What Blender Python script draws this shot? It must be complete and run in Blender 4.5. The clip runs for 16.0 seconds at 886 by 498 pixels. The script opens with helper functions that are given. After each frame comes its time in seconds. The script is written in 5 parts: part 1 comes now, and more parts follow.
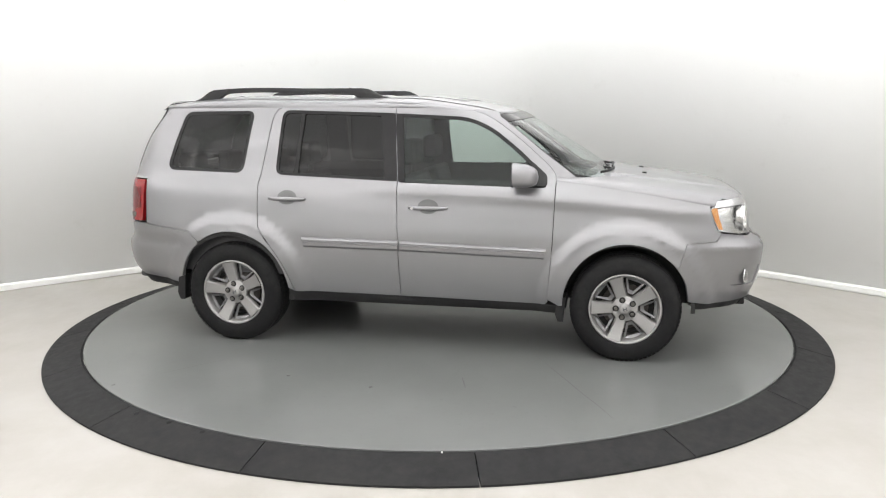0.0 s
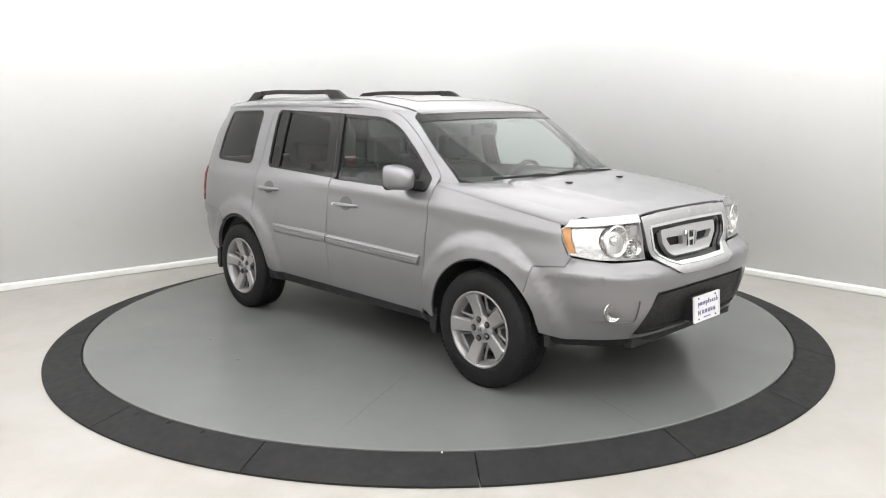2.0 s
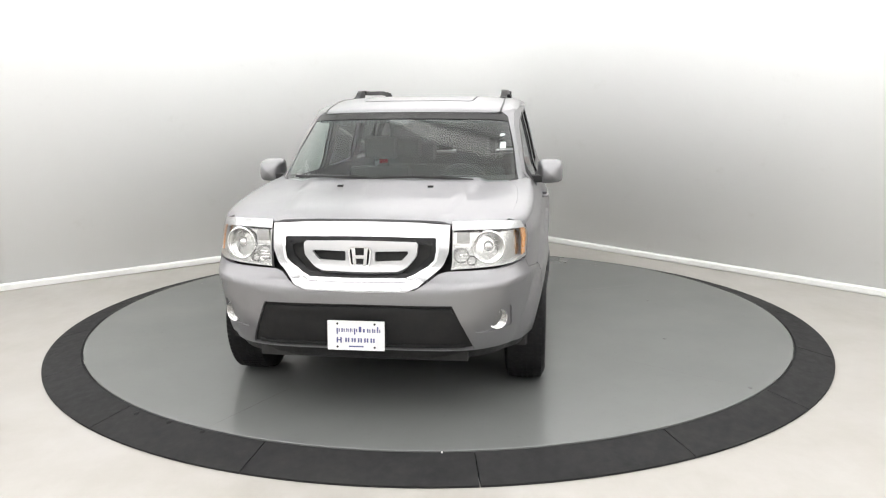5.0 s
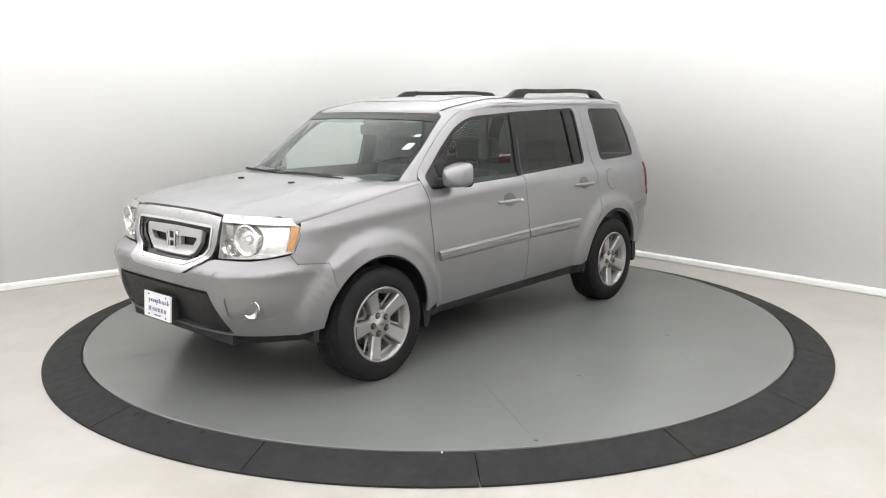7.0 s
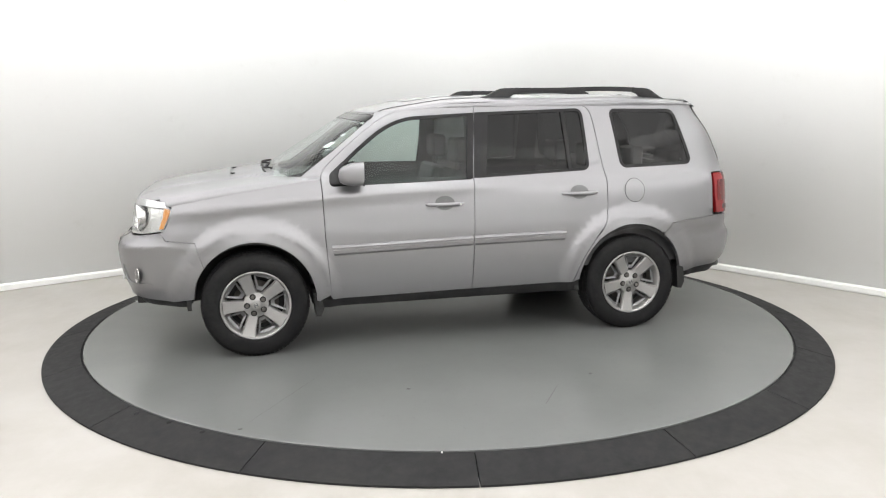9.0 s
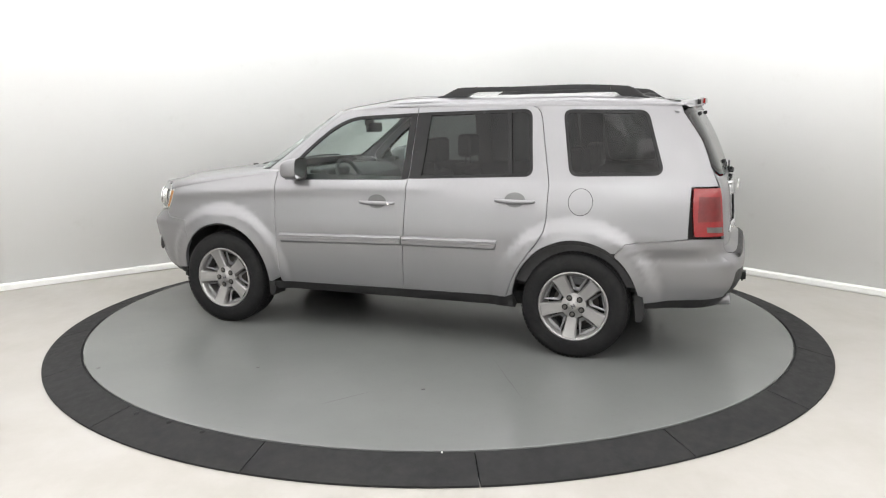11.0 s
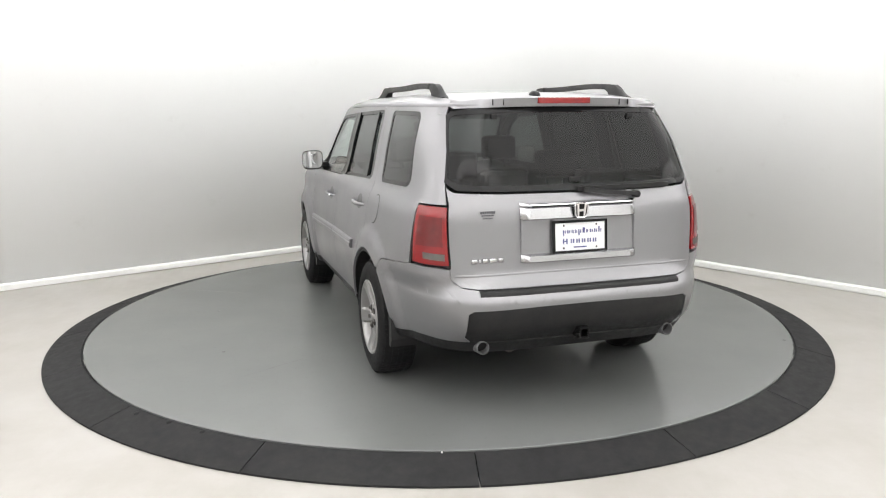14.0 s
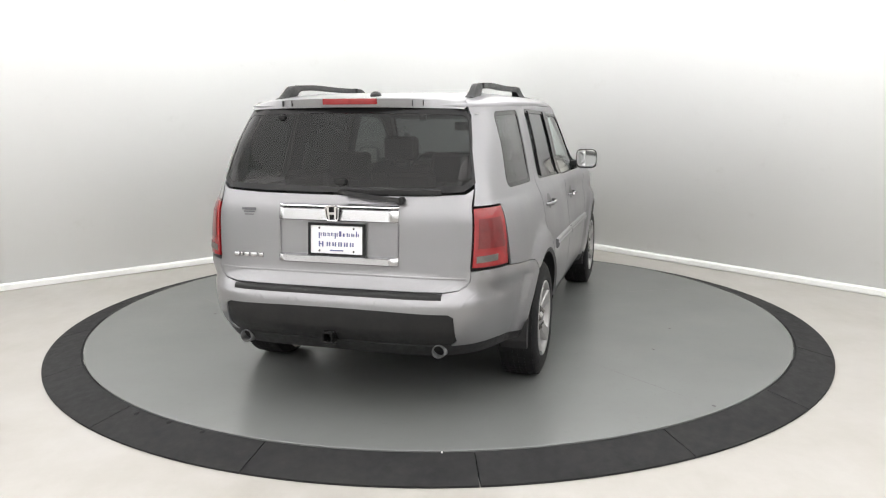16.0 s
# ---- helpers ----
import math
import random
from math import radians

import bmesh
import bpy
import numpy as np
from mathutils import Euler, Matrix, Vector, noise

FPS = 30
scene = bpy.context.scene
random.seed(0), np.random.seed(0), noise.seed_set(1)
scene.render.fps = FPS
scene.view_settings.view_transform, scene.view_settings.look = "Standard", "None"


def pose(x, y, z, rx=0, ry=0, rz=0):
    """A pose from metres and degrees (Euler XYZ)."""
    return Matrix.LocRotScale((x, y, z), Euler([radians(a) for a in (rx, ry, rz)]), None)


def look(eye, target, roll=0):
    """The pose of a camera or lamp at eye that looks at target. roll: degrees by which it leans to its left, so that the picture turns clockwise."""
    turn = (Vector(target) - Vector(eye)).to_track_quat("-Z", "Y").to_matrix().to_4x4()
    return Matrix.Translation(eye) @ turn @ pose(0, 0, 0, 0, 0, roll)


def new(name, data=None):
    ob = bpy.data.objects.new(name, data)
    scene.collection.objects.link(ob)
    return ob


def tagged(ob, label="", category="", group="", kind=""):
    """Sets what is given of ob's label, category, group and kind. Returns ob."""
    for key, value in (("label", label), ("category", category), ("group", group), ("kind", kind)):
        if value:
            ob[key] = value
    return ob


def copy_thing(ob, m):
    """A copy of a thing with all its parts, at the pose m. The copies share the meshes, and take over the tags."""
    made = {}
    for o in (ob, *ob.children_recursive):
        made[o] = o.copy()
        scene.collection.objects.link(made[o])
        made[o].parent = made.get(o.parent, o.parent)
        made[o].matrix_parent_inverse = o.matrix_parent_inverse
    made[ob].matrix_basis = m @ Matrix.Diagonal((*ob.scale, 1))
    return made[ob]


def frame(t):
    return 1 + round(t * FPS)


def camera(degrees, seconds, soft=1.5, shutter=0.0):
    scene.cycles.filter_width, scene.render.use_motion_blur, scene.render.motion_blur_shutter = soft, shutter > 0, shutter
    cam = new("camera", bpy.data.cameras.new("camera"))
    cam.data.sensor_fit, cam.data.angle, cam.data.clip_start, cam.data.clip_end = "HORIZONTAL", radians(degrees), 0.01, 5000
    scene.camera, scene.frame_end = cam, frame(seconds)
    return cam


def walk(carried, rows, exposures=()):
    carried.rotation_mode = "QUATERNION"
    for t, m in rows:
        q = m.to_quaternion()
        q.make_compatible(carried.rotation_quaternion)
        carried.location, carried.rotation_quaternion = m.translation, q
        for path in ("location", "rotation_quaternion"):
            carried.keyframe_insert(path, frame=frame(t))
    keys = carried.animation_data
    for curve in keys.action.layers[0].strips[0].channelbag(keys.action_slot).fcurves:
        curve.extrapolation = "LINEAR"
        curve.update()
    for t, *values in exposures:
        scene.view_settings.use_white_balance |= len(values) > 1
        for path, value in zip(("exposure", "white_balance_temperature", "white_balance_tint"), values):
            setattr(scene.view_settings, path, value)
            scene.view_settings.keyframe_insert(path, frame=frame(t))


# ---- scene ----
CAM = look((0, -6.411, 1.688), (0.0358, -0.1146, 0.547), -0.338)
cam = camera(58.59, 16.0, soft=1.15)
walk(cam, [(0, CAM), (16, CAM)], exposures=[(0, 0.0), (16, 0.0)])

# ---- world and light ----
world = bpy.data.worlds.new("world")
scene.world = world
world.use_nodes = True
world.node_tree.nodes["Background"].inputs["Color"].default_value = (0.9, 0.95, 1.0, 1)
world.node_tree.nodes["Background"].inputs["Strength"].default_value = 0.05
UPLIGHT, UNDER = 4.3, 1.95

# ---- materials ----


class Mat:
    """A node material: a principled shader with a few helpers to link noise into it."""

    def __init__(self, name, color, rough=0.5, metal=0.0, **more):
        self.m = bpy.data.materials.new(name)
        self.m.use_nodes = True
        self.t = self.m.node_tree
        self.n, self.l = self.t.nodes, self.t.links
        self.b = self.n["Principled BSDF"]
        self.set("Base Color", (*color, 1)), self.set("Roughness", rough), self.set("Metallic", metal)
        for k, v in more.items():
            self.set(k.replace("_", " "), v)
        self.tc = None

    def set(self, socket, value):
        self.b.inputs[socket].default_value = value

    def noise(self, scale, detail=4.0, stretch=(1, 1, 1), rough=0.6):
        if self.tc is None:
            self.tc = self.n.new("ShaderNodeTexCoord")
        mp = self.n.new("ShaderNodeMapping")
        mp.inputs["Scale"].default_value = stretch
        nz = self.n.new("ShaderNodeTexNoise")
        nz.inputs["Scale"].default_value, nz.inputs["Detail"].default_value = scale, detail
        nz.inputs["Roughness"].default_value = rough
        self.l.new(self.tc.outputs["Object"], mp.inputs["Vector"])
        self.l.new(mp.outputs["Vector"], nz.inputs["Vector"])
        return nz.outputs["Fac"]

    def ramp(self, fac, stops):
        r = self.n.new("ShaderNodeValToRGB")
        e = r.color_ramp.elements
        while len(e) < len(stops):
            e.new(0.5)
        for el, (pos, c) in zip(e, stops):
            el.position, el.color = pos, (*c, 1) if len(c) == 3 else c
        self.l.new(fac, r.inputs["Fac"])
        return r.outputs["Color"]

    def span(self, fac, lo, hi, a=0.3, b=0.7):
        r = self.n.new("ShaderNodeMapRange")
        for k, v in (("From Min", a), ("From Max", b), ("To Min", lo), ("To Max", hi)):
            r.inputs[k].default_value = v
        self.l.new(fac, r.inputs["Value"])
        return r.outputs["Result"]

    def mix(self, fac, a, b, mode="MIX"):
        x = self.n.new("ShaderNodeMix")
        x.data_type, x.blend_type = "RGBA", mode
        for k, v in ((0, fac), (6, a), (7, b)):
            if isinstance(v, (tuple, float, int)):
                x.inputs[k].default_value = v if k == 0 else (*v, 1)
            else:
                self.l.new(v, x.inputs[k])
        return x.outputs[2]

    def link(self, out, socket):
        self.l.new(out, self.b.inputs[socket])
        return self

    def bump(self, fac, strength=0.2, dist=0.005):
        bp = self.n.new("ShaderNodeBump")
        bp.inputs["Strength"].default_value, bp.inputs["Distance"].default_value = strength, dist
        self.l.new(fac, bp.inputs["Height"])
        self.l.new(bp.outputs["Normal"], self.b.inputs["Normal"])
        return self


def varied(name, c1, c2, rough, scale, metal=0.0, spread=0.08, bump=0.0, bscale=200, stretch=(1, 1, 1), **more):
    m = Mat(name, c1, rough, metal, **more)
    f = m.noise(scale, 5, stretch)
    m.link(m.ramp(f, [(0.3, c1), (0.7, c2)]), "Base Color")
    m.link(m.span(m.noise(scale * 3.7), rough - spread, rough + spread), "Roughness")
    if bump:
        m.bump(m.noise(bscale, 3), bump, 0.002)
    return m.m


def wall_paint():
    m = Mat("white_wall_paint", (0.87, 0.875, 0.87), 0.6)
    scuff = m.noise(2.1, 8, (1, 1, 1.4), 0.7)
    m.link(m.ramp(scuff, [(0.0, (0.925, 0.93, 0.927)), (0.62, (0.915, 0.92, 0.915)), (0.8, (0.84, 0.84, 0.825))]), "Base Color")
    return m.bump(m.noise(1.6, 3), 0.15, 0.02).m


def floor_paint():
    m = Mat("cream_floor_paint", (0.68, 0.66, 0.61), 0.4)
    big, fine = m.noise(1.3, 6, (1, 1, 1), 0.65), m.noise(9, 7, (1, 0.4, 1), 0.7)
    c = m.ramp(big, [(0.3, (0.36, 0.343, 0.312)), (0.55, (0.40, 0.384, 0.36)), (0.75, (0.425, 0.414, 0.395))])
    d = m.ramp(fine, [(0.35, (0.93, 0.925, 0.91)), (0.6, (1, 1, 1))])
    m.link(m.mix(1.0, c, d, "MULTIPLY"), "Base Color")
    m.link(m.span(fine, 0.3, 0.5), "Roughness")
    return m.bump(fine, 0.05, 0.004).m


def disc_paint():
    m = Mat("grey_gloss_deck", (0.30, 0.305, 0.30), 0.25, Specular_IOR_Level=0.5)
    big, fine = m.noise(0.9, 5, (1, 1, 1), 0.6), m.noise(26, 6, (1, 1, 1), 0.75)
    c = m.ramp(big, [(0.3, (0.138, 0.143, 0.140)), (0.7, (0.156, 0.161, 0.158))])
    d = m.ramp(fine, [(0.25, (0.88, 0.88, 0.88)), (0.42, (1, 1, 1))])
    m.link(m.mix(1.0, c, d, "MULTIPLY"), "Base Color")
    m.link(m.span(m.noise(1.7, 3), 0.2, 0.27, 0.2, 0.8), "Roughness")
    return m.m


WALL, FLOOR, DISC = wall_paint(), floor_paint(), disc_paint()
RUBBER = varied("black_rubber_ramp", (0.014, 0.014, 0.015), (0.021, 0.021, 0.021), 0.8, 5, bump=0.3, bscale=160, Specular_IOR_Level=0.25)
CRACK = varied("dark_crack", (0.035, 0.035, 0.035), (0.06, 0.06, 0.06), 0.7, 30)
WHITE = varied("white_satin_trim", (0.78, 0.78, 0.76), (0.82, 0.82, 0.80), 0.45, 3)
CEIL = varied("white_ceiling_paint", (0.88, 0.88, 0.88), (0.91, 0.91, 0.91), 0.7, 2)


def glow(name, color, strength):
    m = Mat(name, color, 0.6)
    m.set("Emission Color", (*color, 1)), m.set("Emission Strength", strength)
    return m.m


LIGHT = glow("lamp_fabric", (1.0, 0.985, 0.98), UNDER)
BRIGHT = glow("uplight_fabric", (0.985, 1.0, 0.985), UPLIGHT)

# ---- building helpers ----


def link(name, bm, material, smooth=True):
    me = bpy.data.meshes.new(name)
    bm.normal_update()
    bm.to_mesh(me)
    bm.free()
    me.materials.append(material)
    if smooth:
        me.polygons.foreach_set("use_smooth", [True] * len(me.polygons))
    return new(name, me)


def part(name, bm, material, parent, label="", smooth=True):
    ob = link(name, bm, material, smooth)
    ob.parent = parent
    if label:
        ob["label"] = label
    return ob


def box(bm, x0, x1, y0, y1, z0, z1, bevel=0.0, seg=2):
    r = bmesh.ops.create_cube(bm, size=1, matrix=Matrix.Translation(((x0 + x1) / 2, (y0 + y1) / 2, (z0 + z1) / 2)) @ Matrix.Diagonal((x1 - x0, y1 - y0, z1 - z0, 1)))
    if bevel:
        es = list({e for v in r["verts"] for e in v.link_edges})
        bmesh.ops.bevel(bm, geom=es, offset=bevel, segments=seg, affect="EDGES", profile=0.7)
    return bm


def lathe(bm, prof, steps=48, axis="z", a0=0.0, a1=2 * math.pi):
    """Turn a profile of (radius, height) round an axis."""
    closed = abs(a1 - a0 - 2 * math.pi) < 1e-6
    k = steps if closed else steps + 1
    rings = []
    for r, h in prof:
        ring = []
        for i in range(k):
            a = a0 + (a1 - a0) * i / steps
            c, s = r * math.cos(a), r * math.sin(a)
            ring.append(bm.verts.new({"z": (c, s, h), "y": (c, h, s), "x": (h, c, s)}[axis]))
        rings.append(ring)
    for p, q in zip(rings, rings[1:]):
        for i in range(steps):
            j = (i + 1) % k
            bm.faces.new((p[i], p[j], q[j], q[i]))
    return rings


def sweep(bm, path, prof, closed=False):
    """Sweep a profile of (side, up) along a level path of (x, y, z); side is to the left of the way."""
    n, rings = len(path), []
    for i, c in enumerate(path):
        c = Vector(c)
        a = Vector(path[(i - 1) % n] if closed or i else path[0])
        b = Vector(path[(i + 1) % n] if closed or i < n - 1 else path[-1])
        d = (b - a).normalized()
        side = Vector((-d.y, d.x, 0)).normalized()
        rings.append([bm.verts.new(c + side * s + Vector((0, 0, u))) for s, u in prof])
    m = len(prof)
    for i in range(n if closed else n - 1):
        p, q = rings[i], rings[(i + 1) % n]
        for j in range(m):
            bm.faces.new((p[j], q[j], q[(j + 1) % m], p[(j + 1) % m]))
    if not closed:
        bm.faces.new(rings[0]), bm.faces.new(rings[-1][::-1])
    return rings


# ---- the room: two white walls that meet in a rounded corner, two more behind the camera ----
# ceiling is out of view; its height is chosen to spread bounced light
FLOOR_Z, CEIL_Z = -0.07, 6.2
CORNER = Vector((0.462, 4.929))
DL, DR = Vector((-0.782, -0.623)), Vector((0.649, -0.761))


def room_path(radius=1.5, inset=0.0):
    bis = (DL + DR).normalized()
    half = DL.angle(DR) / 2
    c = CORNER + bis * radius / math.sin(half)
    tan = radius / math.tan(half)
    a, b = CORNER + DL * tan, CORNER + DR * tan
    pts = [CORNER + DL * 13.8, CORNER + DL * 6, a]
    va, vb = a - c, b - c
    ang = va.angle_signed(vb)
    for i in range(1, 16):
        m = Matrix.Rotation(-ang * i / 16, 2)
        pts.append(c + m @ va)
    return pts + [b, CORNER + DR * 6, CORNER + DR * 13.8]


PATH = room_path()
END_L, END_R = PATH[0], PATH[-1]
FAR = END_L + END_R - CORNER


def make_room():
    bm = bmesh.new()
    sweep(bm, [(p.x, p.y, FLOOR_Z) for p in PATH], [(0, 0), (0, 6.35), (0.15, 6.35), (0.15, 0)])
    tagged(link("wall_1", bm, WALL), "smooth white painted studio wall with a rounded corner", "wall", kind="structure")
    for name, pts in (("wall_2", (END_R, FAR)), ("wall_3", (FAR, END_L))):
        bm = bmesh.new()
        sweep(bm, [(p.x, p.y, FLOOR_Z) for p in pts], [(0, 0), (0, 6.35), (0.15, 6.35), (0.15, 0)])
        tagged(link(name, bm, WALL, False), "plain white painted studio wall", "wall", kind="structure")
    bm = bmesh.new()
    sweep(bm, [(p.x, p.y, FLOOR_Z) for p in PATH], [(-0.003, 0), (-0.014, 0), (-0.014, 0.007), (-0.028, 0.009), (-0.028, 0.055), (-0.022, 0.066), (-0.012, 0.072), (-0.003, 0.074)])
    tagged(link("baseboard", bm, WHITE, False), "low white painted baseboard along the wall", "baseboard", kind="structure")
    bm = bmesh.new()
    mid = (END_L + END_R) / 2
    for z0, z1, name, mat, lab in ((FLOOR_Z - 0.2, FLOOR_Z, "floor", FLOOR, "scuffed cream painted concrete floor"), (CEIL_Z, CEIL_Z + 0.15, "ceiling", CEIL, "plain white painted ceiling")):
        bm = bmesh.new()
        lo = [bm.verts.new((p.x + (p.x - mid.x) * 0.05, p.y + (p.y - mid.y) * 0.05, z0)) for p in (CORNER, END_R, FAR, END_L)]
        hi = [bm.verts.new((v.co.x, v.co.y, z1)) for v in lo]
        bm.faces.new(lo), bm.faces.new(hi[::-1])
        for i in range(4):
            bm.faces.new((lo[i], hi[i], hi[(i + 1) % 4], lo[(i + 1) % 4]))
        bmesh.ops.recalc_face_normals(bm, faces=bm.faces)
        tagged(link(name, bm, mat, False), lab, name, kind="structure")


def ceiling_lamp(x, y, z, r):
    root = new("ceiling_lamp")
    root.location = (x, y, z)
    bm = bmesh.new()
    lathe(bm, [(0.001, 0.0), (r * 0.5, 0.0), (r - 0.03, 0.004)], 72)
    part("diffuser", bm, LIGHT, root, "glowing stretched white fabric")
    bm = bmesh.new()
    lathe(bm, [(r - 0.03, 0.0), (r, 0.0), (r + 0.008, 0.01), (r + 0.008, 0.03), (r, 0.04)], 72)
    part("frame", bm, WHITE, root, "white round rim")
    # unseen drum side that glows, added to throw light on the walls
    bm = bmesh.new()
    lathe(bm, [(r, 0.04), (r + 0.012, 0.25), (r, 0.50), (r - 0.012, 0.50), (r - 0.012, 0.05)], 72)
    part("added_shade", bm, LIGHT, root, "glowing white fabric drum side, unseen, added to light the walls")
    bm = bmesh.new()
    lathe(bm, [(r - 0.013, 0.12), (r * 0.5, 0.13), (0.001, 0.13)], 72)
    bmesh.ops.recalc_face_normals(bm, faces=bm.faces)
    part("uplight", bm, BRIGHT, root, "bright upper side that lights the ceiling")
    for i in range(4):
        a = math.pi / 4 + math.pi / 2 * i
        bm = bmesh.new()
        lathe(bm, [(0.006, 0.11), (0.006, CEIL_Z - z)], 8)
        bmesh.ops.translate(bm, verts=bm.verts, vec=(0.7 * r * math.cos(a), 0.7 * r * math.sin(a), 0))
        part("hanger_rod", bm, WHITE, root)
    return tagged(root, "large round white fabric ceiling lamp, switched on; two in view, ten added for light", "ceiling lamp", "round ceiling lamps")


make_room()
# two of these lamps are in view; ten unseen ones are added for light
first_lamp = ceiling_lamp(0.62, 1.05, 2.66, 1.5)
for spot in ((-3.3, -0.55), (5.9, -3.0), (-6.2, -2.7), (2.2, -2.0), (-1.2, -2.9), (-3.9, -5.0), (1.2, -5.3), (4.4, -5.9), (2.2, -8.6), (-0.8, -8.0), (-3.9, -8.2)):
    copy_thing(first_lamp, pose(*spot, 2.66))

# ---- the turntable ----
DISC_R, RING_R = 2.726, 2.984


def make_turntable():
    root = new("turntable")
    bm = bmesh.new()
    lathe(bm, [(0.001, -0.05), (DISC_R - 0.012, -0.05), (DISC_R - 0.006, -0.004), (DISC_R - 0.010, 0.0), (0.001, 0.0)], 160)
    bmesh.ops.recalc_face_normals(bm, faces=bm.faces)
    deck = part("deck", bm, DISC, root, smooth=False)
    # fine cracks in the paint, towards the middle
    for i, (x0, y0, x1, y1) in enumerate(((1.12, 1.38, 1.56, 2.05), (0.54, -1.77, 0.48, -1.57), (1.43, -2.11, 0.86, -0.97), (-1.02, -1.35, -1.50, -1.95), (-1.18, 1.73, -0.80, 1.07), (1.84, -0.62, 2.56, -0.90), (-0.3, 1.9, -0.1, 2.2))):
        rng = random.Random(i)
        bm, n = bmesh.new(), 14
        d = Vector((x1 - x0, y1 - y0))
        s = Vector((-d.y, d.x)).normalized()
        rows = []
        for k in range(n + 1):
            c = Vector((x0, y0)) + d * k / n + s * rng.uniform(-0.002, 0.002)
            w = 0.0035 * (1 - abs(2 * k / n - 1) ** 2) + 0.0006
            rows.append((bm.verts.new((*(c + s * w), 0.0008)), bm.verts.new((*(c - s * w), 0.0008))))
        for p, q in zip(rows, rows[1:]):
            bm.faces.new((p[0], p[1], q[1], q[0]))
        bmesh.ops.recalc_face_normals(bm, faces=bm.faces)
        part("paint_crack", bm, CRACK, deck, "fine dark crack in the paint", smooth=False)
    for x, y in ((-0.61, -1.756), (-0.035, -1.857), (-0.571, 1.769), (-1.615, -2.119), (0.61, 1.75), (1.6, 2.12)):
        bm = bmesh.new()
        lathe(bm, [(0.0001, 0.003), (0.010, 0.003), (0.013, 0.0)], 14)
        bmesh.ops.translate(bm, verts=bm.verts, vec=(x, y, 0.0))
        part("deck_bolt", bm, CRACK, deck, "small dark bolt head")
    # black strip stands in for the shade of the thin gap round the deck
    bm = bmesh.new()
    lathe(bm, [(DISC_R - 0.005, -0.05), (DISC_R + 0.002, -0.05), (DISC_R + 0.002, -0.012), (DISC_R - 0.005, -0.012)], 160)
    part("edge_gap_strip", bm, RUBBER, root, "black strip added in place of the thin dark gap round the deck")
    return tagged(root, "round glossy grey painted turntable deck with fine scratches", "turntable")


def make_ramp():
    root = new("ramp_ring")
    marks = [208.9, 229.4, 250.9, 273.6, 295.6, 315.9, 337.3, 359, 20.5, 42, 63.5, 85, 106.5, 128, 149.5, 171, 190]
    marks.sort()
    for a, b in zip(marks, marks[1:] + [marks[0] + 360]):
        bm = bmesh.new()
        g = 0.06
        prof = [(DISC_R + 0.004, -0.068), (DISC_R + 0.004, -0.008), (DISC_R + 0.012, -0.002), (RING_R - 0.02, -0.052), (RING_R, -0.058), (RING_R, -0.069)]
        rr = lathe(bm, prof + prof[:1], 10, "z", radians(a + g), radians(b - g))
        bm.faces.new([r[0] for r in rr[:-1]]), bm.faces.new([r[-1] for r in rr[:-1]][::-1])
        bmesh.ops.remove_doubles(bm, verts=bm.verts, dist=1e-5)
        bmesh.ops.recalc_face_normals(bm, faces=bm.faces)
        seg = part("ramp_segment", bm, RUBBER, root, smooth=False)
        if a < 240 < b:
            for x, y in ((-1.71, -2.18), (-1.48, -2.32), (-1.26, -2.45)):
                bm = bmesh.new()
                lathe(bm, [(0.0001, 0.006), (0.014, 0.006), (0.018, -0.006)], 14)
                zz = -0.002 - 0.05 * (math.hypot(x, y) - DISC_R - 0.012) / (RING_R - DISC_R - 0.032)
                bmesh.ops.translate(bm, verts=bm.verts, vec=(x, y, zz))
                part("bolt_head", bm, RUBBER, seg)
        if a < 270 < b:
            bm = bmesh.new()
            box(bm, 0.006, 0.013, -2.746, -2.732, -0.006, 0.001, 0.002)
            part("paint_chip", bm, WHITE, seg, "small white paint chip")
    return tagged(root, "sloped black rubber ramp segments round the turntable", "ramp")


turntable, ramp = make_turntable(), make_ramp()

# ---- the car: one master skin from which all panels are cut; x forward, y to its left, z up, from the middle of the wheelbase ----
OFF = Vector((0.0948, -0.1043, 0.0))


def smooth01(t):
    t = min(1.0, max(0.0, t))
    return t * t * (3 - 2 * t)


def table(*pts):
    """A smooth curve through (z, value) points."""
    xs, ys = [p[0] for p in pts], [p[1] for p in pts]
    n = len(xs)
    d = [(ys[i + 1] - ys[i]) / (xs[i + 1] - xs[i]) for i in range(n - 1)]
    m = [d[0]] + [0.0 if d[i - 1] * d[i] <= 0 else 2 * d[i - 1] * d[i] / (d[i - 1] + d[i]) for i in range(1, n - 1)] + [d[-1]]

    def f(x):
        if x <= xs[0]:
            return ys[0] + m[0] * (x - xs[0])
        if x >= xs[-1]:
            return ys[-1] + m[-1] * (x - xs[-1])
        i = 0
        while x > xs[i + 1]:
            i += 1
        h = xs[i + 1] - xs[i]
        t = (x - xs[i]) / h
        return ys[i] * (1 + 2 * t) * (1 - t) ** 2 + h * m[i] * t * (1 - t) ** 2 + ys[i + 1] * t * t * (3 - 2 * t) + h * m[i + 1] * t * t * (t - 1)
    return f


